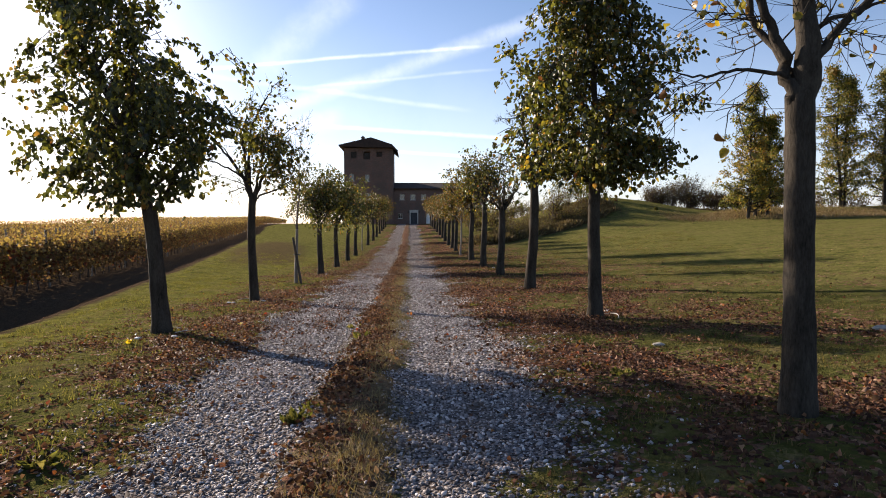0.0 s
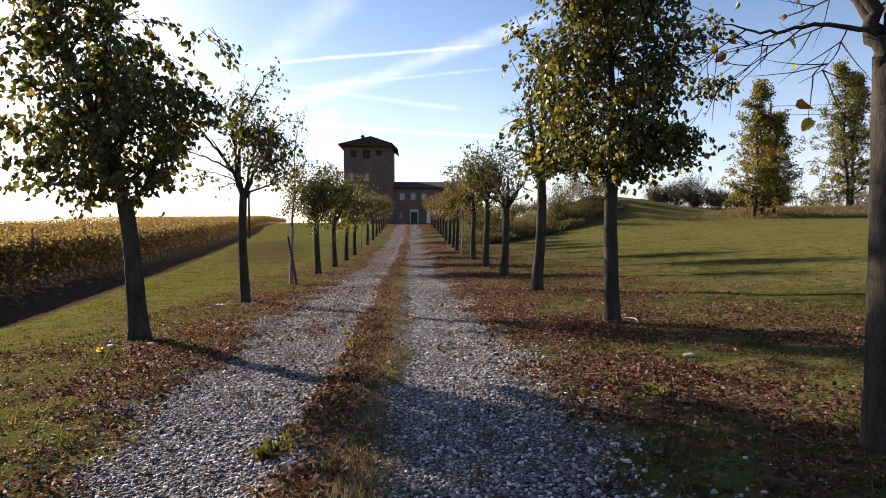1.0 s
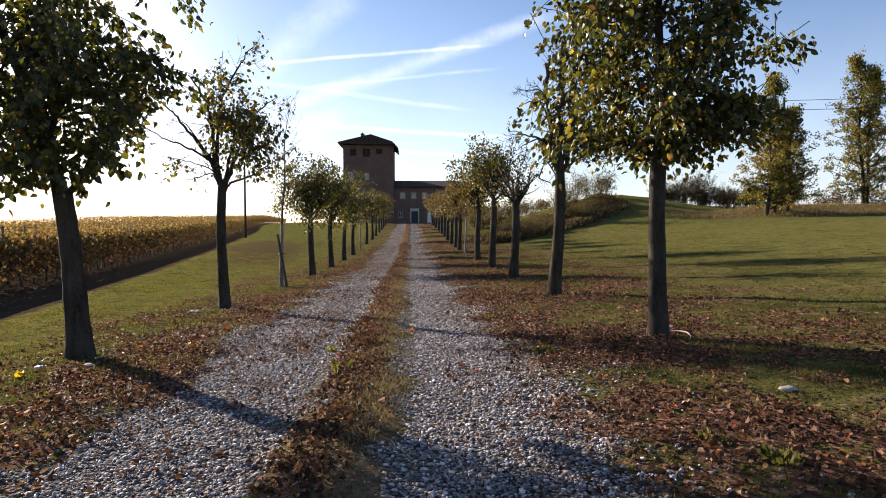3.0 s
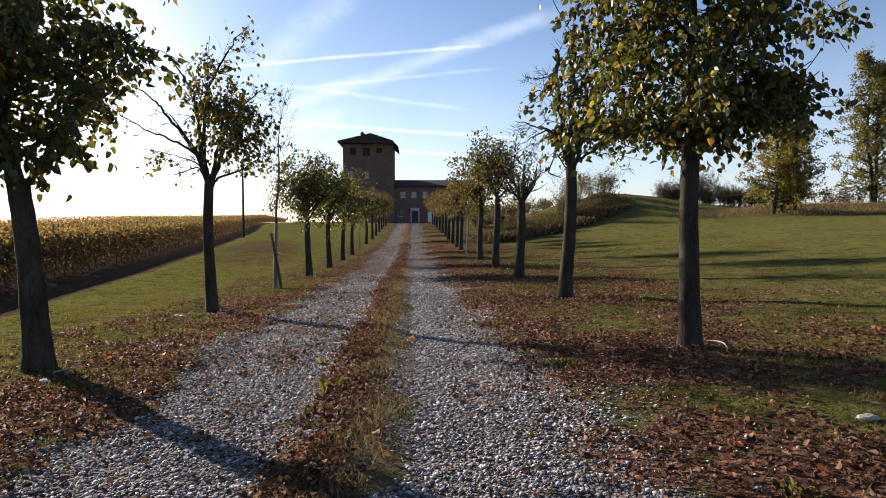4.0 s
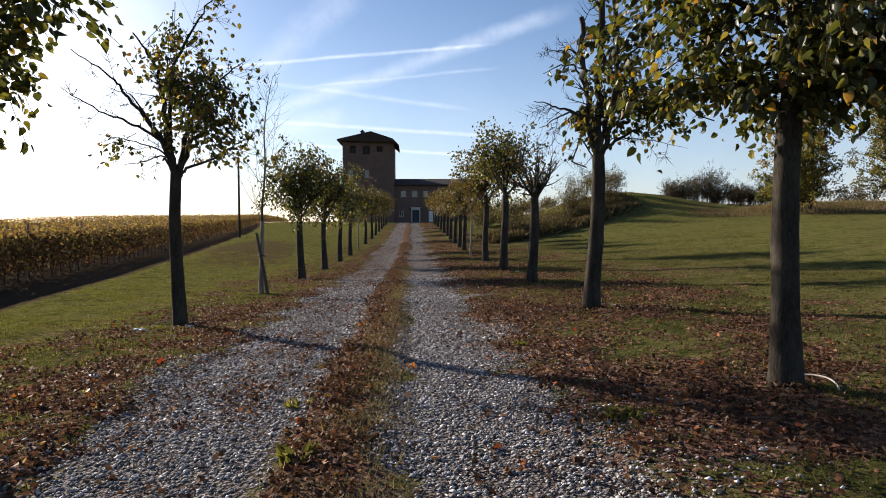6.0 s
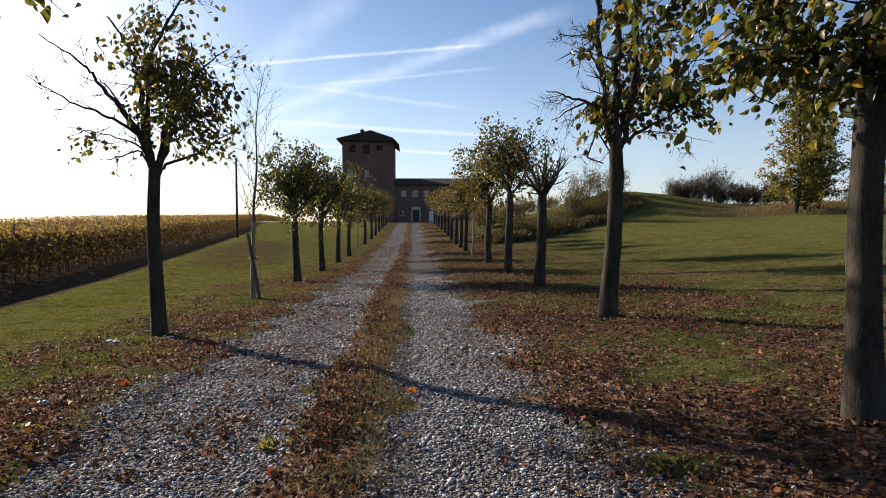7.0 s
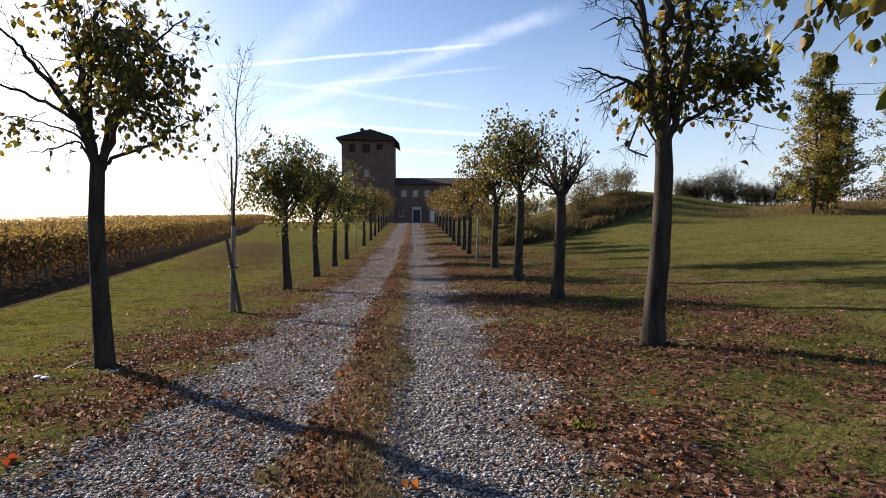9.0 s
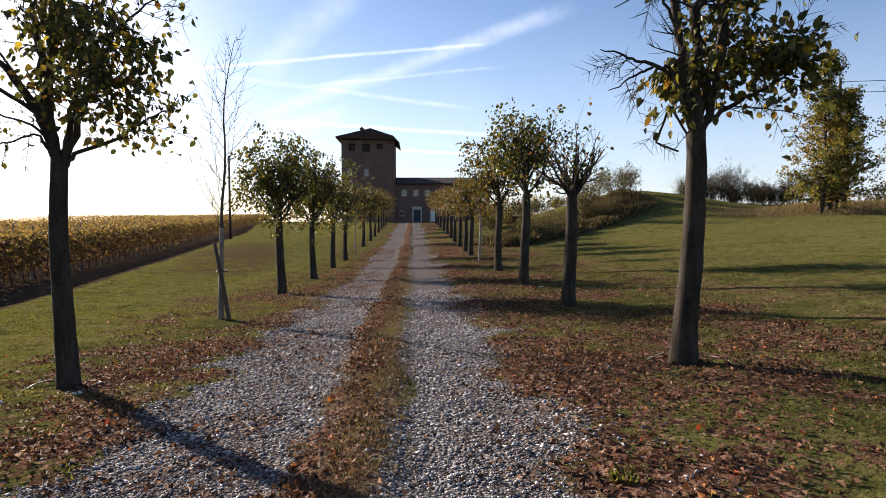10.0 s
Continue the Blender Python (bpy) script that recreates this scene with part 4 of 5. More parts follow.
for k, (y, top, spread, n, mats) in enumerate(((27.3, 5.0, 1.4, 5600, ((leaf_green, .6), (leaf_olive, .4))), (33.2, 5.0, 1.5, 5200, ((leaf_green, .5), (leaf_olive, .35), (leaf_rust, .15))), (39.4, 4.9, 1.45, 3600, dense), (45.0, 5.5, 1.5, 3600, mixed),
                                     (58.0, 5.5, 1.6, 3200, autumn), (66.0, 5.4, 1.6, 3000, autumn), (73.0, 5.3, 1.6, 2700, autumn), (80.0, 5.2, 1.6, 2600, mixed), (86.5, 5.1, 1.5, 2400, autumn), (92.5, 5.0, 1.5, 2200, rusty), (99.0, 4.9, 1.5, 2000, rusty))):
    tree(L_X, y, "linden with compact green and olive crown" if k < 4 else "linden with olive-brown autumn crown", 60 + k, trunk=2.1, radius=0.135, top=top, spread=spread, leaves=n, size=0.095 if k < 4 else 0.115, mats=mats, shape="round", limbs=17, kids=6, filled=0.45, lift=0.35)
tree(L_X, 51.2, "thin young linden sapling with pale bark", 59, trunk=1.9, radius=0.045, top=3.4, spread=0.5, leaves=120, mats=mixed, shape="round", limbs=6, bark_mat=pale_bark)

# ---- vineyard ----
def vine_row(x0, y0, y1, seed, per_m, size, with_posts):
    rng = np.random.default_rng(seed)
    t = thing("vine_row", x0, 0, 0, "row of grapevines with yellow and brown autumn leaves", "grapevines", "rows of the vineyard")
    line = lambda y: x0 - 0.17 * (y - 17)
    count = int((y1 - y0) * per_m)
    y = y0 + (y1 - y0) * rng.random(count) ** (2.0 if with_posts else 1.5)
    clump = 0.75 + 0.35 * np.sin(y * 5.1 + seed) * np.sin(y * 1.3 + 2 * seed)
    hgt = 0.42 + (1.45 + 0.22 * smooth01((y - 25) / 40)) * rng.beta(1.5, 1.1, count) * (0.78 + 0.28 * clump) + 0.12 * rng.standard_normal(count)
    cane = rng.random(count) < 0.03
    hgt = np.where(cane, 1.75 + 0.5 * rng.random(count), hgt)
    x = line(y) + rng.normal(0, 0.26, count)
    pos = np.stack((x - x0, y, land(x, y) + np.clip(hgt, 0.15, 2.5)), -1)
    fwd = rng.normal(0, 0.8, (count, 3)); fwd[:, 2] -= 0.5
    v, f = scatter(QUAD_LEAF, BLADE_F, pos, size * rng.uniform(0.6, 1.3, count), fwd, rng.normal(0, 1, (count, 3)), rng)
    red = (rng.random(count) < np.clip(0.9 - 0.05 * (y - 8), 0.08, 0.6) * np.clip(1.9 - hgt, 0, 1)) if with_posts else np.zeros(count, bool)
    gold = ~red & (rng.random(count) < np.clip(0.42 * (hgt - 0.8), 0.03, 0.42) * (0.6 + 0.8 * lattice(x, y, 1.7, seed)))
    quads = v.reshape(count, 4, 3)
    for mat, use in ((leaf_vine, ~red & ~gold), (gold_vine, gold), (red_vine, red)):
        if use.any(): arr_part("foliage", quads[use].reshape(-1, 3), f[:use.sum()], mat, t)
    tubes = Tubes()
    if with_posts:
        for yy in y0 + (60 - y0) * rng.random(260):      # long shoots standing out above the leaves
            xx = line(yy) + rng.normal(0, 0.2); z = spot(xx, yy)
            tubes.add(((xx - x0, yy, z + 0.9), (xx - x0 + rng.normal(0, 0.1), yy + rng.normal(0, 0.15), z + 1.6), (xx - x0 + rng.normal(0, 0.25), yy + rng.normal(0, 0.3), z + rng.uniform(1.9, 2.5))), (0.008, 0.006, 0.004), 4)
    for yy in np.arange(y0, min(y1, 75), 1.05):
        xx = line(yy); z = spot(xx, yy)
        bx = rng.normal(0, 0.06, 2)
        tubes.add(((xx - x0, yy, z - 0.05), (xx - x0 + bx[0], yy + bx[1], z + 0.4), (xx - x0, yy + 0.1, z + 0.85), (xx - x0 + bx[1], yy + 0.5, z + 0.95)), (0.035, 0.028, 0.024, 0.014), 5)
    ob = tagged(new("vine_wood", tubes.mesh("vine_wood", twig_mat)), kind="stuff"); ob.parent = t
    if with_posts:
        for yy in np.arange(y0 + 1, min(y1, 190), 5.2):
            xx = line(yy); z = spot(xx, yy)
            bm = bmesh.new()
            bmesh.ops.create_cone(bm, cap_ends=True, segments=7, radius1=0.045, radius2=0.04, depth=2.3, matrix=pose(xx - x0, yy, z + 1.1, rng.normal(0, 1.5), rng.normal(0, 1.5), 0))
            part("vine_post", bm, post_wood, t)
for k in range(16):
    vine_row(-12.9 - 2.5 * k, 8 + 2.0 * k, 320 if k < 3 else 205, 200 + k, (250, 110, 65, 65, 50)[k] if k < 5 else 28, 0.15 if k < 1 else 0.13 if k < 4 else 0.17, k < 3)

# ---- house at the end of the drive ----
def gable_block(bm, prof, y0, y1):
    """A solid whose outline in X and Z is prof, from y0 to y1."""
    a = [bm.verts.new((x, y0, z)) for x, z in prof]
    b = [bm.verts.new((x, y1, z)) for x, z in prof]
    bm.faces.new(a); bm.faces.new(b[::-1])
    for k in range(len(prof)):
        bm.faces.new((a[k], b[k], b[(k + 1) % len(prof)], a[(k + 1) % len(prof)]))
    bmesh.ops.recalc_face_normals(bm, faces=bm.faces)
    return bm

HY = 118.0     # front of the house
HZ = 1.02      # its ground
def wall_with_holes(bm, x0, x1, z0, z1, holes, y, thick):
    """A front wall split into blocks round its openings (x0, x1, z0, z1)."""
    xs = sorted({x0, x1, *[h[0] for h in holes], *[h[1] for h in holes]})
    zs = sorted({z0, z1, *[h[2] for h in holes], *[h[3] for h in holes]})
    for a, b in zip(xs, xs[1:]):
        for c, d in zip(zs, zs[1:]):
            if any(h[0] <= a and b <= h[1] and h[2] <= c and d <= h[3] for h in holes): continue
            box(bm, a, b, y, y + thick, c, d)
    bmesh.ops.remove_doubles(bm, verts=bm.verts, dist=0.0005)
    return bm

def window(parent, x0, x1, z0, z1, y, frame_mat, name="window"):
    bm = bmesh.new()
    w = 0.07
    box(bm, x0, x0 + w, y + 0.12, y + 0.2, z0, z1); box(bm, x1 - w, x1, y + 0.12, y + 0.2, z0, z1)
    box(bm, x0 + w, x1 - w, y + 0.12, y + 0.2, z0, z0 + w); box(bm, x0 + w, x1 - w, y + 0.12, y + 0.2, z1 - w, z1)
    box(bm, (x0 + x1) / 2 - 0.03, (x0 + x1) / 2 + 0.03, y + 0.13, y + 0.19, z0 + w, z1 - w)
    win = part(name, bm, frame_mat, parent)
    bm = bmesh.new(); box(bm, x0 + w, x1 - w, y + 0.155, y + 0.165, z0 + w, z1 - w)
    part("pane", bm, glass, win)
    bm = bmesh.new(); box(bm, x0 - 0.08, x1 + 0.08, y - 0.06, y + 0.1, z0 - 0.09, z0 - 0.003)
    part("sill", bm, stone_trim, win)

def house():
    t = thing("farmhouse", 0, 0, 0, "brick farmhouse with a square tower and a long tiled wing", "house")
    # wing
    up = [(-2.0, -1.05, 5.7, 6.8), (0.1, 1.05, 5.7, 6.8), (2.15, 3.1, 5.7, 6.8), (5.2, 6.1, 5.7, 6.8), (8.0, 8.9, 5.7, 6.8), (11.0, 11.9, 5.7, 6.8)]
    low = [(-2.35, -1.5, 2.1, 3.1), (7.0, 7.9, 2.1, 3.2)]
    door = (0.1, 1.38, HZ, HZ + 2.2)
    white = (3.15, 4.3, HZ, HZ + 2.0)
    bm = wall_with_holes(bmesh.new(), -3.2, 14.0, HZ - 1.0, 7.9, up + low + [(door[0], door[1], HZ - 0.0, door[3]), white], HY + 0.6, 0.5)
    part("wing_wall", bm, brick, t)
    bm = bmesh.new(); box(bm, -3.2, 14.0, HY + 1.35, HY + 9.0, HZ - 1.0, 7.9)
    part("wing_body", bm, brick, t)
    bm = bmesh.new()
    a = [bm.verts.new(p) for p in ((-3.15, HY + 0.1, 7.75), (14.4, HY + 0.1, 7.75), (14.4, HY + 5.0, 9.1), (-3.15, HY + 5.0, 9.1), (-3.15, HY + 9.6, 7.75), (14.4, HY + 9.6, 7.75))]
    b = [bm.verts.new(v.co + Vector((0, 0, 0.18))) for v in a]
    for q in ((0, 1, 2, 3), (3, 2, 5, 4)):
        bm.faces.new([a[k] for k in q][::-1]); bm.faces.new([b[k] for k in q])
    for p, q in ((0, 1), (1, 2), (2, 5), (5, 4), (4, 3), (3, 0)):
        bm.faces.new((a[p], a[q], b[q], b[p]))
    bmesh.ops.recalc_face_normals(bm, faces=bm.faces)
    part("wing_roof", bm, roof_tile, t)
    for h in up + low: window(t, *h, HY + 0.6, stone_trim)
    # door with its pale stone surround
    bm = bmesh.new()
    box(bm, door[0] - 0.2, door[0], HY + 0.53, HY + 0.75, HZ - 0.1, door[3] + 0.42); box(bm, door[1], door[1] + 0.2, HY + 0.53, HY + 0.75, HZ - 0.1, door[3] + 0.42)
    box(bm, door[0], door[1], HY + 0.53, HY + 0.75, door[3], door[3] + 0.42)
    box(bm, door[0] - 0.28, door[1] + 0.28, HY + 0.46, HY + 0.75, door[3] + 0.423, door[3] + 0.52)
    part("door_surround", bm, stone_trim, t)
    bm = bmesh.new(); box(bm, door[0], door[1] - 0.645, HY + 0.9, HY + 0.96, HZ, door[3]); box(bm, door[1] - 0.635, door[1], HY + 0.9, HY + 0.96, HZ, door[3])
    part("door", bm, door_paint, t)
    bm = bmesh.new()
    for k in range(4): box(bm, white[0] + 0.29 * k, white[0] + 0.29 * k + 0.28, HY + 0.7, HY + 0.75, HZ, HZ + 2.0, 0.01)
    part("white_door", bm, white_paint, t, "white painted plank door")
    for x in (-0.35, 1.8):
        bm = bmesh.new(); bmesh.ops.create_cone(bm, cap_ends=True, segments=8, radius1=0.08, radius2=0.14, depth=0.32, matrix=pose(x, HY + 0.45, 3.3))
        box(bm, x - 0.02, x + 0.02, HY + 0.45, HY + 0.6, 3.42, 3.46)
        part("wall_lamp", bm, cable_mat, t)
    # tower
    tx0, tx1, top = -12.6, -3.2, 15.6
    holes = [(-11.3, -10.2, 13.6, 14.9), (-8.9, -7.6, 13.4, 14.9), (-6.4, -5.3, 13.9, 14.9), (-8.6, -7.8, 9.2, 10.5), (-11.6, -10.7, 9.3, 10.6), (-8.5, -7.6, 5.6, 6.9), (-11.3, -10.4, 5.6, 6.9)]
    part("tower_wall", wall_with_holes(bmesh.new(), tx0, tx1, HZ - 1, top, holes, HY, 0.5), brick, t)
    bm = bmesh.new(); box(bm, tx0, tx1, HY + 0.75, HY + 9.4, HZ - 1, top)
    for x in (tx0, tx1 - 0.5): box(bm, x, x + 0.5, HY + 0.5, HY + 0.75, HZ - 1, top)
    part("tower_body", bm, brick, t)
    for h in holes[3:]: window(t, *h, HY, stone_trim)
    for h in holes[:3]:
        bm = bmesh.new()
        for k in range(6): box(bm, h[0] + 0.05, h[1] - 0.05, HY + 0.25, HY + 0.3, h[2] + 0.05 + k * 0.21, h[2] + 0.2 + k * 0.21)
        part("shutter", bm, dark_wood, t)
    bm = gable_block(bmesh.new(), ((-13.5, 16.05), (-7.4, 17.5), (-3.4, 16.2), (-2.3, 15.05), (-2.3, 14.8), (-3.3, 15.6), (-7.4, 15.6), (-13.5, 15.8)), HY - 1.0, HY + 10.4)
    part("tower_roof", bm, roof_tile, t)
    bm = bmesh.new(); box(bm, -9.5, -8.9, HY + 3.0, HY + 3.6, 16.6, 17.9); box(bm, -9.6, -8.8, HY + 2.9, HY + 3.7, 17.903, 18.0); gable_block(bm, ((-9.6, 18.003), (-9.2, 18.35), (-8.8, 18.003)), HY + 2.9, HY + 3.7)
    part("chimney", bm, brick, t)
house()

# ---- poles and wires ----
def pole(x, y, height, radius, label):
    t = thing("utility_pole", x, y, spot(x, y), label, "pole", "utility poles")
    bm = bmesh.new(); bmesh.ops.create_cone(bm, cap_ends=True, segments=10, radius1=radius, radius2=radius * 0.7, depth=height + 0.5, matrix=pose(0, 0, height / 2 - 0.25))
    part("shaft", bm, dark_wood, t, smooth=True)
    bm = bmesh.new(); bmesh.ops.create_cone(bm, cap_ends=True, segments=8, radius1=0.05, radius2=0.07, depth=0.18, matrix=pose(radius + 0.03, 0, height - 0.3, 0, 90, 0))
    part("insulator", bm, white_paint, t)
    return x, y, spot(x, y) + height
pole(-17.2, 67.0, 7.8, 0.13, "dark wooden utility pole at the field edge")
A = pole(29.95, 50.4, 9.2, 0.13, "dark wooden utility pole among the trees")
B = pole(58.0, 40.0, 10.5, 0.14, "dark wooden utility pole on the meadow")
for drop in (0.25, 1.0):
    tubes = Tubes()
    u = np.linspace(0, 1, 24)
    tubes.add(np.stack((A[0] + (B[0] - A[0]) * u, A[1] + (B[1] - A[1]) * u, A[2] + (B[2] - A[2]) * u - drop - 2.4 * u * (1 - u)), -1), np.full(24, 0.022), 5)
    tagged(new("overhead_wire", tubes.mesh("overhead_wire", cable_mat)), "thin dark overhead wire hung between poles", "wire", "overhead wires")

# ---- trees and bushes round the meadow ----
def field_tree(x, y, label, seed, stems, spread, tufts, mats, size=0.17, low=0.6):
    """A loose tree with one or more upright stems (dx, dy, lean, height), rising side branches and leaves in small bunches along them."""
    rng = np.random.default_rng(seed)
    t = thing("field_tree", x, y, spot(x, y), label, "tree", "trees round the meadow")
    tubes, bunches = Tubes(), []
    for dx, dy, lean, high in stems:
        z = np.linspace(-0.2, high, 22)
        line = np.stack((dx + lean * z + 0.10 * np.sin(0.7 * z + seed), dy + 0.08 * np.sin(0.9 * z + 2), z), -1)
        thick = 0.15 * (1 - 0.9 * np.clip(z / high, 0, 1)) + 0.012
        tubes.add(line, thick, 8, 0.04, rng)
        turn = rng.uniform(0, 6.28)
        n = int(high * 5.5)
        for k in range(n):
            u = (k + rng.random()) / n
            zz = low + (high - low) * u
            turn += 2.4 + rng.normal(0, 0.5)
            full = spread * (0.80 + 0.20 * min(1, u * 5)) * (1 - u ** 1.2) ** 0.9 * rng.uniform(0.5, 1.2) + 0.25
            start = np.array([np.interp(zz, z, line[:, c]) for c in range(3)])
            steps = 7
            p, d, pts = start, np.array((math.cos(turn), math.sin(turn), 0.35 + 0.5 * u + rng.normal(0, 0.15))), [start]
            for q in range(steps):
                d = d + rng.normal(0, 0.16, 3) + np.array((0, 0, 0.03))
                p = p + d / np.linalg.norm(d) * full / steps
                pts.append(p)
            pts = np.array(pts)
            tubes.add(pts, np.linspace(0.35 * np.interp(zz, z, thick) + 0.008, 0.006, len(pts)), 4)
            for q in range(2, len(pts)):
                for _ in range(2): bunches.append(pts[q] + rng.normal(0, 0.22, 3) * np.array((1, 1, 0.7)))
    bunches = np.array(bunches)
    bunches = bunches[clumpy(bunches, 0.5, seed) + rng.normal(0, 0.35, len(bunches)) > -0.42]
    pos = np.repeat(bunches, tufts, 0) + rng.normal(0, 0.15, (len(bunches) * tufts, 3)) * np.array((1, 1, 0.75))
    pos = pos[pos[:, 2] > 0.25]
    # the mix of tints runs from bunch to bunch and up the crown
    warm = 0.5 + 0.28 * clumpy(pos, 0.9, seed + 3) + rng.normal(0, 0.14, len(pos))
    edges = np.quantile(warm, np.cumsum([0] + [w for _, w in mats]) / sum(w for _, w in mats))
    for (mat, _), a, b in zip(mats, edges, edges[1:]):
        use = pos[(warm >= a) & (warm <= b)]
        v, f = leaves_at(rng, use, size, shape=(QUAD_LEAF, BLADE_F))
        arr_part("crown", v, f, mat, t)
    ob = new("trunk", tubes.mesh("trunk", bark)); ob.parent = t
field_tree(28.35, 49.6, "tall leafy tree turning yellow at the meadow edge", 301, ((0, 0, 0.02, 10.9), (0.9, 0.5, -0.02, 8.2)), 3.5, 19, ((leaf_green, .10), (leaf_field, .45), (leaf_fading, .45)))
field_tree(30.1, 49.9, "narrow dark green tree beside a pole", 302, ((0, 0, 0.03, 8.2),), 2.6, 18, ((leaf_green, .35), (leaf_field, .55), (leaf_fading, .10)))
field_tree(38.0, 52.0, "tall loose-crowned tree with olive leaves", 303, ((0, 0, -0.06, 12.0), (0.5, 0.3, 0.03, 11.0)), 3.6, 17, ((leaf_green, .35), (leaf_field, .50), (leaf_fading, .15)))
field_tree(41.6, 51.4, "tall loose-crowned tree with olive leaves", 304, ((0, 0, -0.02, 11.6), (0.7, -0.3, 0.05, 10.4)), 3.6, 14, ((leaf_green, .35), (leaf_field, .50), (leaf_fading, .15)))
field_tree(46.5, 50.5, "tall loose-crowned tree with olive leaves", 305, ((0, 0, 0.01, 11.5), (0.6, 0.4, -0.04, 10.0)), 2.9, 9, ((leaf_green, .35), (leaf_field, .50), (leaf_fading, .15)))

def bush(x, y, label, seed, high, wide, n, mats, category="bush", size=0.17, stems=12, loose=0.16):
    rng = np.random.default_rng(seed)
    t = thing("bush", x, y, spot(x, y), label, category, "bushes on the hillside")
    tubes, anchors = Tubes(), []
    for k in range(stems):
        a = rng.uniform(0, 6.28)
        grow_branch(tubes, rng, (0.3 * wide * math.cos(a) * rng.random(), 0.3 * wide * math.sin(a) * rng.random(), -0.1), (math.cos(a) * wide / high * 0.6, math.sin(a) * wide / high * 0.6, 1.0), high * rng.uniform(0.7, 1.0), 0.03, 1, anchors, 0.15, 0.12, 6, 3)
    ob = new("branchwork", tubes.mesh("branchwork", twig_mat)); ob.parent = t
    for mat, share in mats:
        v, f = leaves_at(rng, twig_leaves(rng, anchors, int(n * share), loose), size, shape=(QUAD_LEAF, BLADE_F))
        arr_part("foliage", v, f, mat, t)
rb = np.random.default_rng(77)
for k in range(13):
    u = k / 12
    bush(30.0 + 10.0 * u + rb.normal(0, 0.5), 74.0 - 10.0 * u + rb.normal(0, 0.8), "dark reddish bare-stemmed hedge bush", 400 + k, 2.0 + rb.random() * 2.8, 1.9, 4200, ((leaf_dark, 0.70), (leaf_bush, 0.20), (leaf_field, 0.10)), size=0.095, stems=30, loose=0.09)
for k in range(20):
    u, w = rb.random(), rb.random()
    bush(7.4 + 9.5 * u, 47.0 + 11 * u + 6 * w, "tall dry brown bush on the mound", 430 + k, 0.9 + rb.random() * 0.8, 1.9, 2600, ((leaf_bush, 0.8), (leaf_field, 0.2)), size=0.065)
for k in range(14):
    bush(5.6 + 9.0 * rb.random() + 0.35 * k, 60 + 2.4 * k + rb.normal(0, 1), "tangled brown bush behind the avenue", 510 + k, 1.4 + rb.random() * 1.3, 2.2, 1300, ((leaf_bush, 0.75), (leaf_field, 0.25)), size=0.14)
for k, (x, y, h) in enumerate(((13.0, 56.5, 3.6), (15.5, 60.5, 3.8), (17.8, 62.0, 3.4), (19.5, 64.0, 2.6))):
    bush(x, y, "thin small tree with sparse brown leaves on the mound", 460 + k, h, 1.7, 2200, ((leaf_field, 0.30), (leaf_bush, 0.45), (leaf_dark, 0.25)), size=0.11)
for k in range(12):
    bush(36 + 2.6 * k + rb.normal(0, 0.6), 60 - 0.8 * k + rb.normal(0, 1), "low brown scrub along the meadow edge", 480 + k, 1.5 + rb.random(), 1.8, 600, ((leaf_bush, 0.8), (leaf_dark, 0.2)), size=0.17)

def tall_grass(name, n, seed, place, h0, h1, label, mat):
    rng = np.random.default_rng(seed)
    x, y = place(rng, n)
    pos = np.stack((x, y, land(x, y) - 0.02), -1)
    fwd = rng.normal(0, 0.5, (n, 3)); fwd[:, 2] = 1
    h = rng.uniform(h0, h1, n) * (0.75 + 0.45 * rough_field(x, y, 1.2, seed))
    v, f = scatter(BLADE * np.array((0.022, 1, 1.5)), BLADE_F, pos, h, fwd, rng.normal(0, 1, (n, 3)), rng)
    tagged(arr_part(name, v, f, mat), label, "grass", kind="stuff")
def edge_strip(rng, n):
    u = rng.random(n)
    return 23.5 + 34.0 * u + rng.normal(0, 0.5, n), 54.5 - 12.0 * u ** 0.8 + rng.normal(0, 1.7, n)
def mound_patch(rng, n):
    u, w = rng.random(n), rng.random(n)
    return 6.0 + 13.5 * u + rng.normal(0, 0.5, n), 45.5 + 13 * u + 6.5 * w
def hedge_foot(rng, n):
    u = rng.random(n)
    return 27.0 + 16.0 * u + rng.normal(0, 0.8, n), 76.5 - 15.0 * u + rng.normal(0, 1.2, n)
tall_grass("dry_grass", 9000, 713, hedge_foot, 0.25, 0.6, "tall dry grass at the foot of the hedge", dry_mat)
tall_grass("dry_grass", 34000, 711, edge_strip, 0.10, 0.38, "tall bleached dry grass along the meadow edge", pale_dry_mat)
tall_grass("dry_grass", 60000, 712, mound_patch, 0.3, 0.95, "tall dry brown grass on the mound", dry_mat)

# ---- small things by the trees ----
def stake(x, y):
    t = thing("tree_stake", x, y, spot(x, y), "leaning wooden stake beside the bare sapling", "stake")
    rng = np.random.default_rng(5)
    tb = Tubes(); tb.add(((0.12, 0, -0.1), (0, 0, 0.7), (-0.16, 0, 1.6)), (0.045, 0.045, 0.04), 7, 0.05, rng)
    ob = new("stake_wood", tb.mesh("stake_wood", stake_wood)); ob.parent = t
    tb = Tubes(); a = np.linspace(0, 6.28, 14)
    tb.add(np.stack((-0.03 + 0.11 * np.cos(a), 0.04 + 0.09 * np.sin(a), 1.0 + 0.02 * np.sin(3 * a)), -1), np.full(14, 0.012), 5)
    ob = new("tie", tb.mesh("tie", cable_mat)); ob.parent = t
stake(-3.92, 21.42)

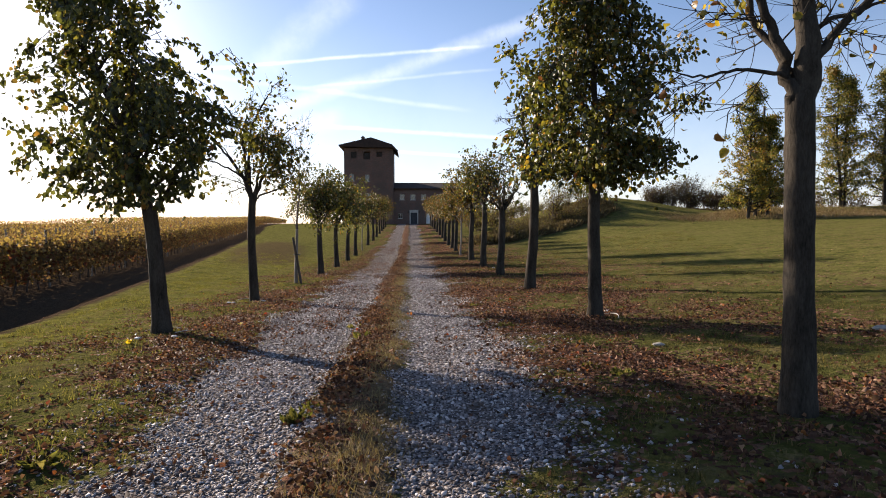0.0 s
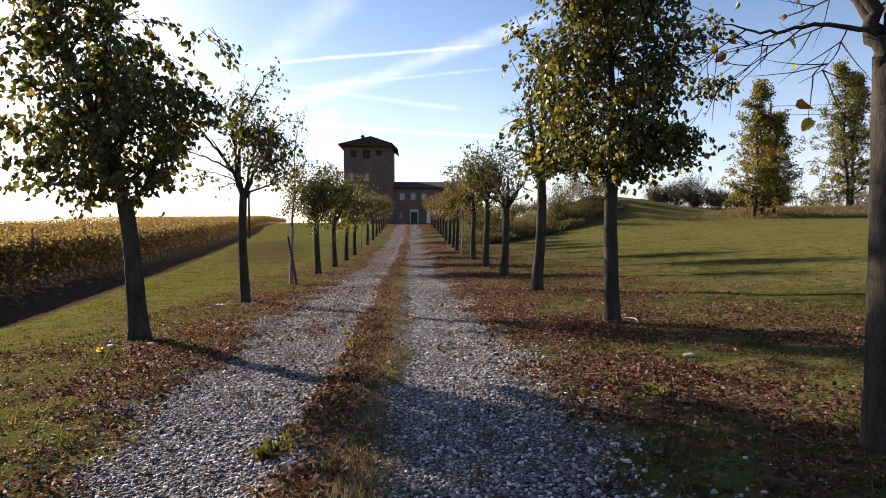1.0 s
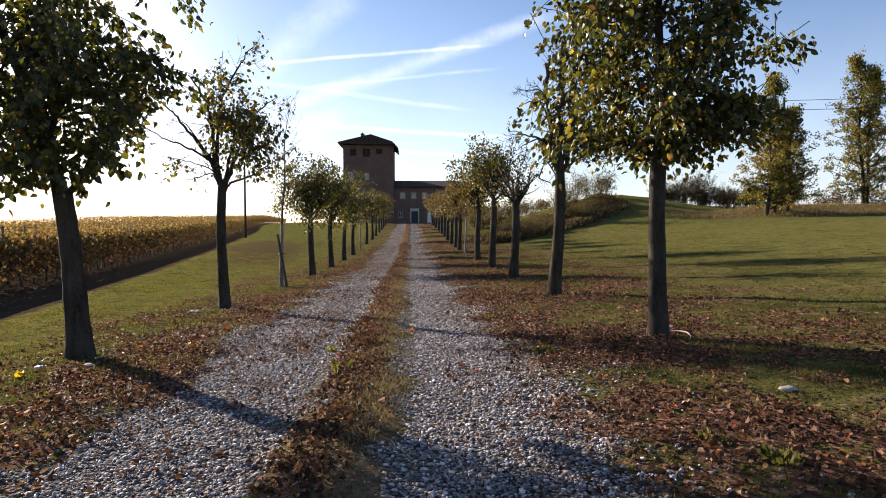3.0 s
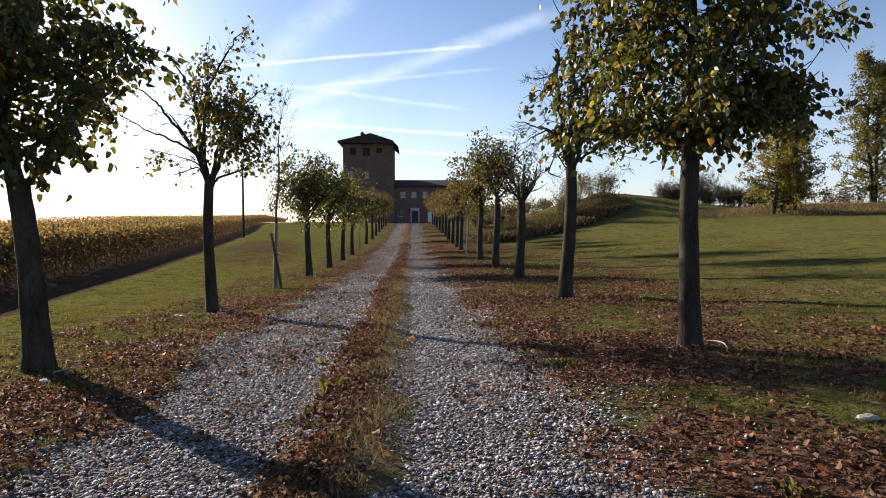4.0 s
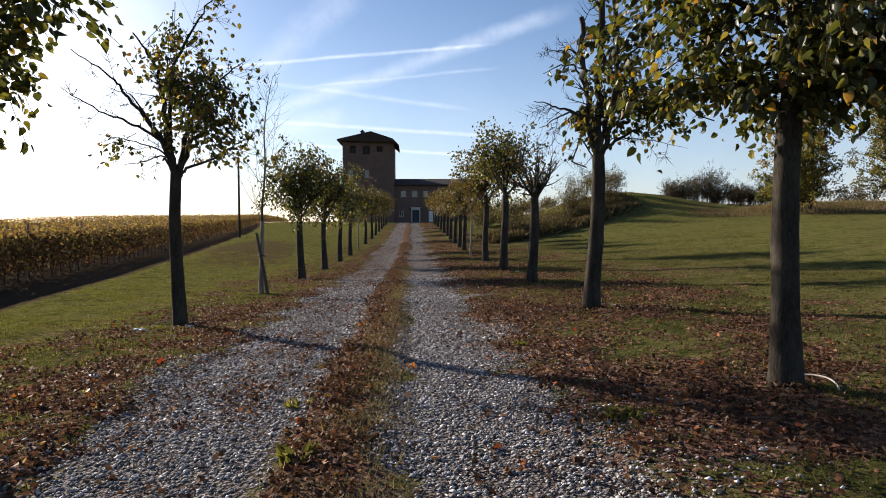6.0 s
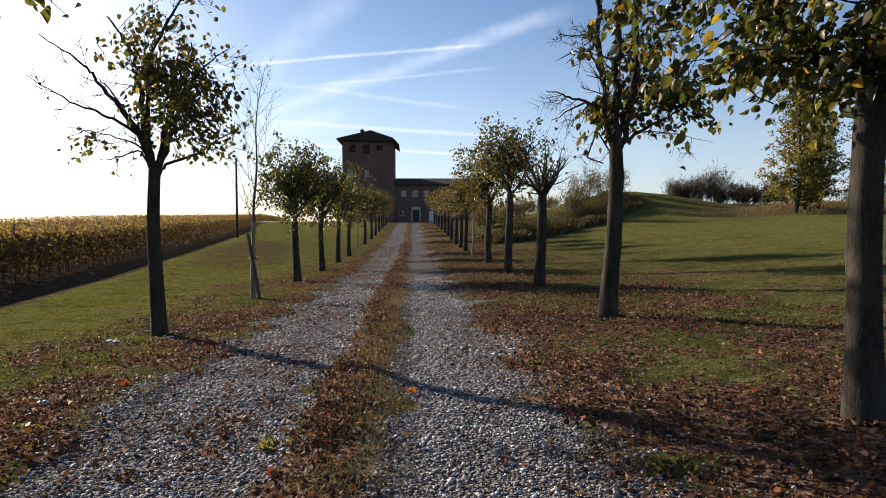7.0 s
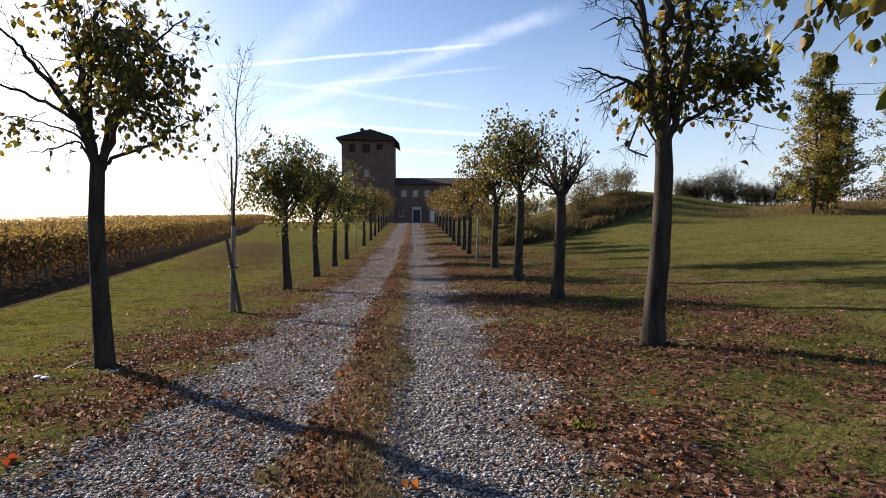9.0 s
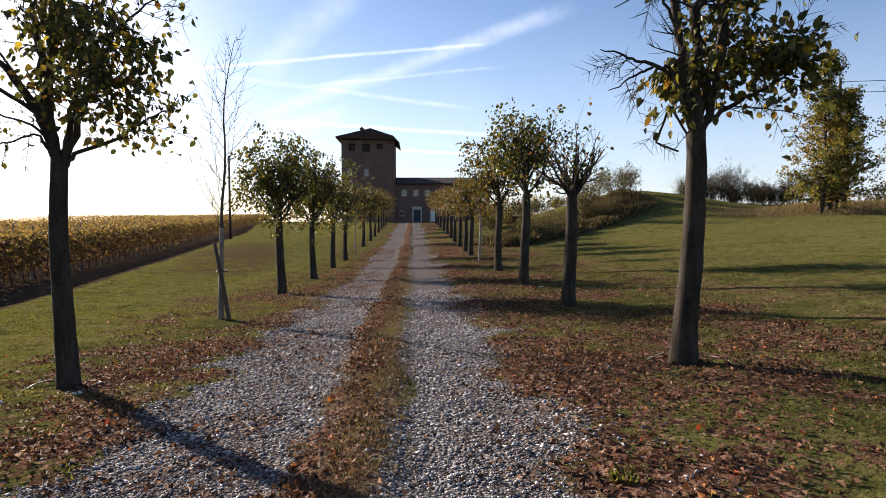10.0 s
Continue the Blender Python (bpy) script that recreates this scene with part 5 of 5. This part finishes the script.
def hose_ring(x, y, r, a0, a1, seed):
    rng = np.random.default_rng(seed)
    a = np.linspace(a0, a1, 26)
    px, py = x + r * np.cos(a) * 1.15, y + r * np.sin(a)
    pz = land(px, py) + 0.008 + 0.03 * np.clip(np.sin(2.5 * a + seed), -0.4, 1)
    tb = Tubes(); tb.add(np.stack((px, py, pz), -1), np.full(26, 0.0075), 6)
    tagged(new("irrigation_hose", tb.mesh("irrigation_hose", hose_mat)), "bleached irrigation hose looped round a tree base", "hose", "irrigation hoses")
hose_ring(R_X, 10.05, 0.36, -0.6, 2.4, 1)
hose_ring(-4.08, 15.9, 0.36, -0.4, 4.0, 2)
hose_ring(-4.14, 10.45, 0.40, -0.9, 3.7, 3)
hose_ring(R_X, 15.35, 0.42, -0.2, 2.6, 4)

def scrap(x, y, size, mat, seed, name, label, category):
    rng = np.random.default_rng(seed)
    bm = bmesh.new()
    bmesh.ops.create_icosphere(bm, subdivisions=2, radius=size)
    for v in bm.verts:
        v.co = Vector((v.co.x * 1.3, v.co.y * 0.8, v.co.z * 0.45)) * (1 + 0.22 * noise.noise(v.co * (3 / size) * 0.3 + Vector((seed, 0, 0))) + rng.normal(0, 0.05))
    ob = part(name, bm, mat)
    ob.location = (x, y, spot(x, y) + size * 0.3)
    tagged(ob, label, category)
scrap(3.08, 7.35, 0.058, slab_mat, 3, "litter_scrap", "crumpled white scrap lying in the leaves", "litter")
scrap(5.95, 7.3, 0.10, slab_mat, 8, "flat_stone", "flat pale stone half sunk in the grass", "stone")
for k, (x, y) in enumerate(((-4.5, 15.3), (-4.35, 15.2), (-3.7, 15.5), (-4.3, 9.8), (-3.72, 9.75), (-3.35, 11.7), (3.5, 10.6), (3.4, 24.6), (-3.7, 27.0))):
    scrap(x, y, 0.045, paper_mat, 20 + k, "pale_pebble", "small white stone among fallen leaves", "stone")

def leaf_cluster(x, y, size, seed, mat, label):
    """Three leaves that fell close together, each one a thing."""
    rng = np.random.default_rng(seed)
    for scale in (0.8, 0.6, 0.5):
        dx, dy = rng.normal(0, size * 0.3, 2)
        v, f = scatter(LEAF * np.array((1.1, 1, 2.0)), LEAF_F, np.zeros((1, 3)), size * np.array((scale,)), rng.normal(0, 1, (1, 3)) * np.array((1, 1, 0.35)), rng.normal(0, 1, (1, 3)), rng)
        ob = arr_part("fallen_leaf", v, f, mat)
        ob.location = (x + dx, y + dy, spot(x + dx, y + dy) + 0.03)
        tagged(ob, label, "leaf", "bright fallen leaves")
for k, (x, y, size, c) in enumerate(((-4.25, 9.3, 0.12, 0), (-2.98, 10.9, 0.11, 0), (-0.02, 11.5, 0.10, 1), (-0.82, 9.7, 0.085, 2), (-3.2, 11.4, 0.10, 1), (-2.9, 12.3, 0.09, 2), (-3.6, 10.9, 0.09, 1), (-0.75, 14.6, 0.10, 1), (2.2, 13.2, 0.09, 2), (-2.7, 14.2, 0.08, 2), (1.6, 12.0, 0.08, 1))):
    leaf_cluster(x, y, size, 900 + k, (bright_yellow, bright_orange, bright_red)[c], ("bright yellow fallen leaf on the verge", "orange fallen leaf lying flat", "red fallen leaf lying flat")[c])

# ---- gravel, fallen leaves, grass ----
def ico():
    bm = bmesh.new(); bmesh.ops.create_icosphere(bm, subdivisions=1, radius=1.0)
    bm.verts.ensure_lookup_table()
    v, f = np.array([p.co[:] for p in bm.verts]), np.array([[p.index for p in q.verts] for q in bm.faces])
    bm.free()
    return v, f
ICO_V, ICO_F = ico()
OCT_V = np.array(((1, 0, 0), (0, 1, 0), (-1, 0, 0), (0, -1, 0), (0.2, 0.1, 0.9), (-0.1, 0.2, -0.9))) * 1.12
OCT_F = np.array(((0, 1, 4), (1, 2, 4), (2, 3, 4), (3, 0, 4), (1, 0, 5), (2, 1, 5), (3, 2, 5), (0, 3, 5)))
def gravel(name, y0, y1, per_m2, r0, r1, seed, body, faces):
    rng = np.random.default_rng(seed)
    n = int(5.6 * (y1 - y0) * per_m2)
    x, y = rng.uniform(-3.2, 2.4, n), rng.uniform(y0, y1, n)
    thick = gravel_cover(x, y) * np.clip(0.45 + 1.1 * patches(x, y, 0.5, 21) - 0.55 * litter_cover(x, y), 0.1, 1) + 0.02 + 0.08 * np.exp(-((x - right_edge(y) - 0.35) / 0.38) ** 2) + 0.07 * np.exp(-((x - left_edge(y) + 0.25) / 0.3) ** 2)
    keep = rng.random(n) < thick
    x, y = x[keep], y[keep]
    n = len(x)
    r = r0 + (r1 - r0) * rng.random(n) ** 2.2
    shapes = body[None] * (1 + rng.normal(0, 0.27, (24, len(body), 1)))
    v = shapes[rng.integers(0, 24, n)] * (r[:, None] * rng.uniform((0.85, 0.65, 0.50), (1.6, 1.1, 1.0), (n, 3)))[:, None]
    a = rng.uniform(0, 6.28, n)
    ca, sa = np.cos(a)[:, None], np.sin(a)[:, None]
    v = np.stack((v[..., 0] * ca - v[..., 1] * sa, v[..., 0] * sa + v[..., 1] * ca, v[..., 2]), -1)
    v += np.stack((x, y, land(x, y) + r * 0.25), -1)[:, None]
    f = faces[None] + (np.arange(n) * len(body))[:, None, None]
    ob = arr_part(name, v.reshape(-1, 3), f.reshape(-1, 3), pebble_mat)
    tagged(ob, "grey limestone gravel in the wheel tracks", "gravel", kind="stuff")
gravel("gravel", -2.0, 1.2, 500, 0.009, 0.019, 504, OCT_V, OCT_F)
gravel("gravel", 1.2, 7.0, 1150, 0.006, 0.0175, 501, ICO_V, ICO_F)
gravel("gravel", 7.0, 13.0, 1150, 0.006, 0.0175, 503, OCT_V, OCT_F)
gravel("gravel", 13.0, 26.0, 400, 0.009, 0.021, 502, OCT_V, OCT_F)

def fallen_leaves():
    rng = np.random.default_rng(601)
    n = 620000
    y = -1.5 + 55 * rng.random(n) ** 1.75
    x = np.where(rng.random(n) < 0.8, rng.uniform(-5.6, 6.2, n), rng.uniform(-9, 14, n))
    c = litter_cover(x, y)
    keep = rng.random(n) < 0.02 + 0.72 * c ** 1.2
    x, y, c = x[keep], y[keep], c[keep]
    # leaves blown together along the strip
    m = 18000
    dy = 1.6 + 30 * rng.random(m) ** 1.4
    dx = -0.74 + 0.10 * np.sin(1.3 * dy) + rng.normal(0, 0.17, m)
    pile = smooth01((patches(dx, dy, 0.7, 51) - 0.40) / 0.25)
    held = rng.random(m) < pile * np.interp(dy, (2, 5, 7.5, 30), (0.08, 0.2, 0.9, 0.8))
    x, y, c = np.concatenate((x, dx[held])), np.concatenate((y, dy[held])), np.concatenate((c, 1.6 * pile[held]))
    n = len(x)
    pos = np.stack((x, y, land(x, y) + 0.006 + rng.random(n) * (0.012 + 0.035 * c)), -1)
    fwd = rng.normal(0, 1, (n, 3)); fwd[:, 2] *= 0.38
    side = rng.normal(0, 1, (n, 3)); side[:, 2] *= 0.45
    curl = rng.uniform(0.8, 3.6, n)
    size = 0.036 * rng.uniform(0.4, 1.6, n) * np.where(rng.random(n) < 0.3, 0.6, 1.0)
    scale = np.stack((size * rng.uniform(0.55, 0.95, n), size, size * curl), -1)
    for use, body, faces in ((y < 11.0, LEAF, LEAF_F), (y >= 11.0, QUAD_LEAF, BLADE_F)):
        v, f = scatter(body, faces, pos[use], scale[use] * (1.0 if faces is LEAF_F else 1.1), fwd[use], side[use], rng)
        tagged(arr_part("fallen_leaves", v, f, litter_mat), "brown and russet fallen leaves covering the verge", "leaves", kind="stuff")
fallen_leaves()

SPIKE, SPIKE_F = np.array(((-0.5, 0, 0), (0.5, 0, 0), (0.1, 1.0, 0.3))), np.array(((0, 1, 2),))
def grass_sward(n, seed, y0, y1, power, h0, h1, width, x0, x1, spread):
    """Short mown grass in tufts, thin where leaves lie, none on the gravel."""
    rng = np.random.default_rng(seed)
    y = y0 + (y1 - y0) * rng.random(n) ** power
    x = rng.uniform(x0 - spread * 0.25 * y, x1 + spread * y, n)
    tufted = smooth01((patches(x, y, 0.16 + 0.006 * y, seed) - 0.38) / 0.26) * np.clip(0.25 + 1.5 * (patches(x, y, 1.6, seed + 5) - 0.25), 0.1, 1)
    tufted = tufted * smooth01((y - y0) / 3.0 + (y0 < 5)) * smooth01((y1 - y) / 3.0)
    keep = (rng.random(n) < tufted * (1 - 0.88 * litter_cover(x, y)) * (1 - gravel_cover(x, y)) ** 2) & (x > soil_edge(y) + 0.2) & (np.abs(x - DRIVE) > 0.5)
    x, y = x[keep], y[keep]
    n = len(x)
    pos = np.stack((x, y, land(x, y) - 0.004), -1)
    fwd = rng.normal(0, 0.5, (n, 3)); fwd[:, 2] = 1
    h = rng.uniform(h0, h1, n) * (0.5 + 1.0 * patches(x, y, 0.4, seed + 9))
    fresh = rng.random(n) < 0.6 * smooth01((x - 6.0) / 7.0)
    # blades left of the drive take the brighter, sunlit-coloured copy
    for use, mat, label in ((x < -1, lit_lawn_mat, "short mown green lawn beside the vineyard, coloured brighter as sunlit"), ((x >= -1) & ~fresh, grass_mat, "short mown green and yellowing meadow grass"), (fresh, lit_lawn_mat, "fresh green grass out on the open meadow")):
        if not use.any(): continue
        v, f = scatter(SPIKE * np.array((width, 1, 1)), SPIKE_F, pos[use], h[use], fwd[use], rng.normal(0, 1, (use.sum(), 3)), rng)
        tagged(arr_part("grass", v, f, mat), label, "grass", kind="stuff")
grass_sward(500000, 701, -1.5, 13.0, 1.0, 0.025, 0.06, 0.17, -7.5, 6.5, 0.12)
grass_sward(460000, 703, 11.0, 26.0, 1.0, 0.022, 0.046, 0.34, -10.5, 6.0, 0.20)
grass_sward(300000, 705, 22.0, 44.0, 1.0, 0.022, 0.046, 0.6, -14.0, 6.0, 0.30)

def strip_grass(n, seed):
    rng = np.random.default_rng(seed)
    y = 1.5 + 30 * rng.random(n) ** 1.5
    x = rng.normal(DRIVE + 0.12, 0.17, n)
    keep = rng.random(n) < np.clip(0.2 + 2.2 * (patches(x, y, 0.5, seed) - 0.38), 0.02, 1)
    x, y = x[keep], y[keep]
    n = len(x)
    fwd = rng.normal(0, 0.6, (n, 3)); fwd[:, 2] = 1
    v, f = scatter(SPIKE * np.array((0.09, 1, 1.4)), SPIKE_F, np.stack((x, y, land(x, y) - 0.005), -1), rng.uniform(0.03, 0.09, n), fwd, rng.normal(0, 1, (n, 3)), rng)
    tagged(arr_part("dry_grass", v, f, straw_mat), "dry yellowed grass on the middle strip", "grass", kind="stuff")
strip_grass(45000, 702)

def tuft(x, y, seed, high, count):
    rng = np.random.default_rng(seed)
    a, r = rng.uniform(0, 6.28, count), 0.10 * np.sqrt(rng.random(count))
    pos = np.stack((r * np.cos(a), r * np.sin(a), np.zeros(count) - 0.01), -1)
    fwd = np.stack((np.cos(a) * 0.8, np.sin(a) * 0.8, np.full(count, 1.0)), -1) + rng.normal(0, 0.25, (count, 3))
    v, f = scatter(LEAF * np.array((0.5, 1, 1.5)), LEAF_F, pos, high * rng.uniform(0.5, 1.2, count), fwd, rng.normal(0, 1, (count, 3)), rng)
    ob = arr_part("weed_tuft", v, f, lit_lawn_mat)
    ob.location = (x, y, spot(x, y))
    tagged(ob, "low green weed tuft", "weed", "weeds on the drive")
for k, (x, y, h, c) in enumerate(((-0.92, 5.0, 0.10, 60), (-0.85, 5.25, 0.07, 30), (-2.75, 3.6, 0.11, 50), (-2.5, 4.2, 0.09, 40), (2.1, 5.9, 0.065, 70), (1.9, 6.3, 0.06, 50), (-0.7, 8.9, 0.10, 40), (-0.95, 10.3, 0.08, 30), (1.5, 9.4, 0.08, 40), (1.35, 12.4, 0.07, 40))):
    tuft(x, y, 800 + k, h, c)
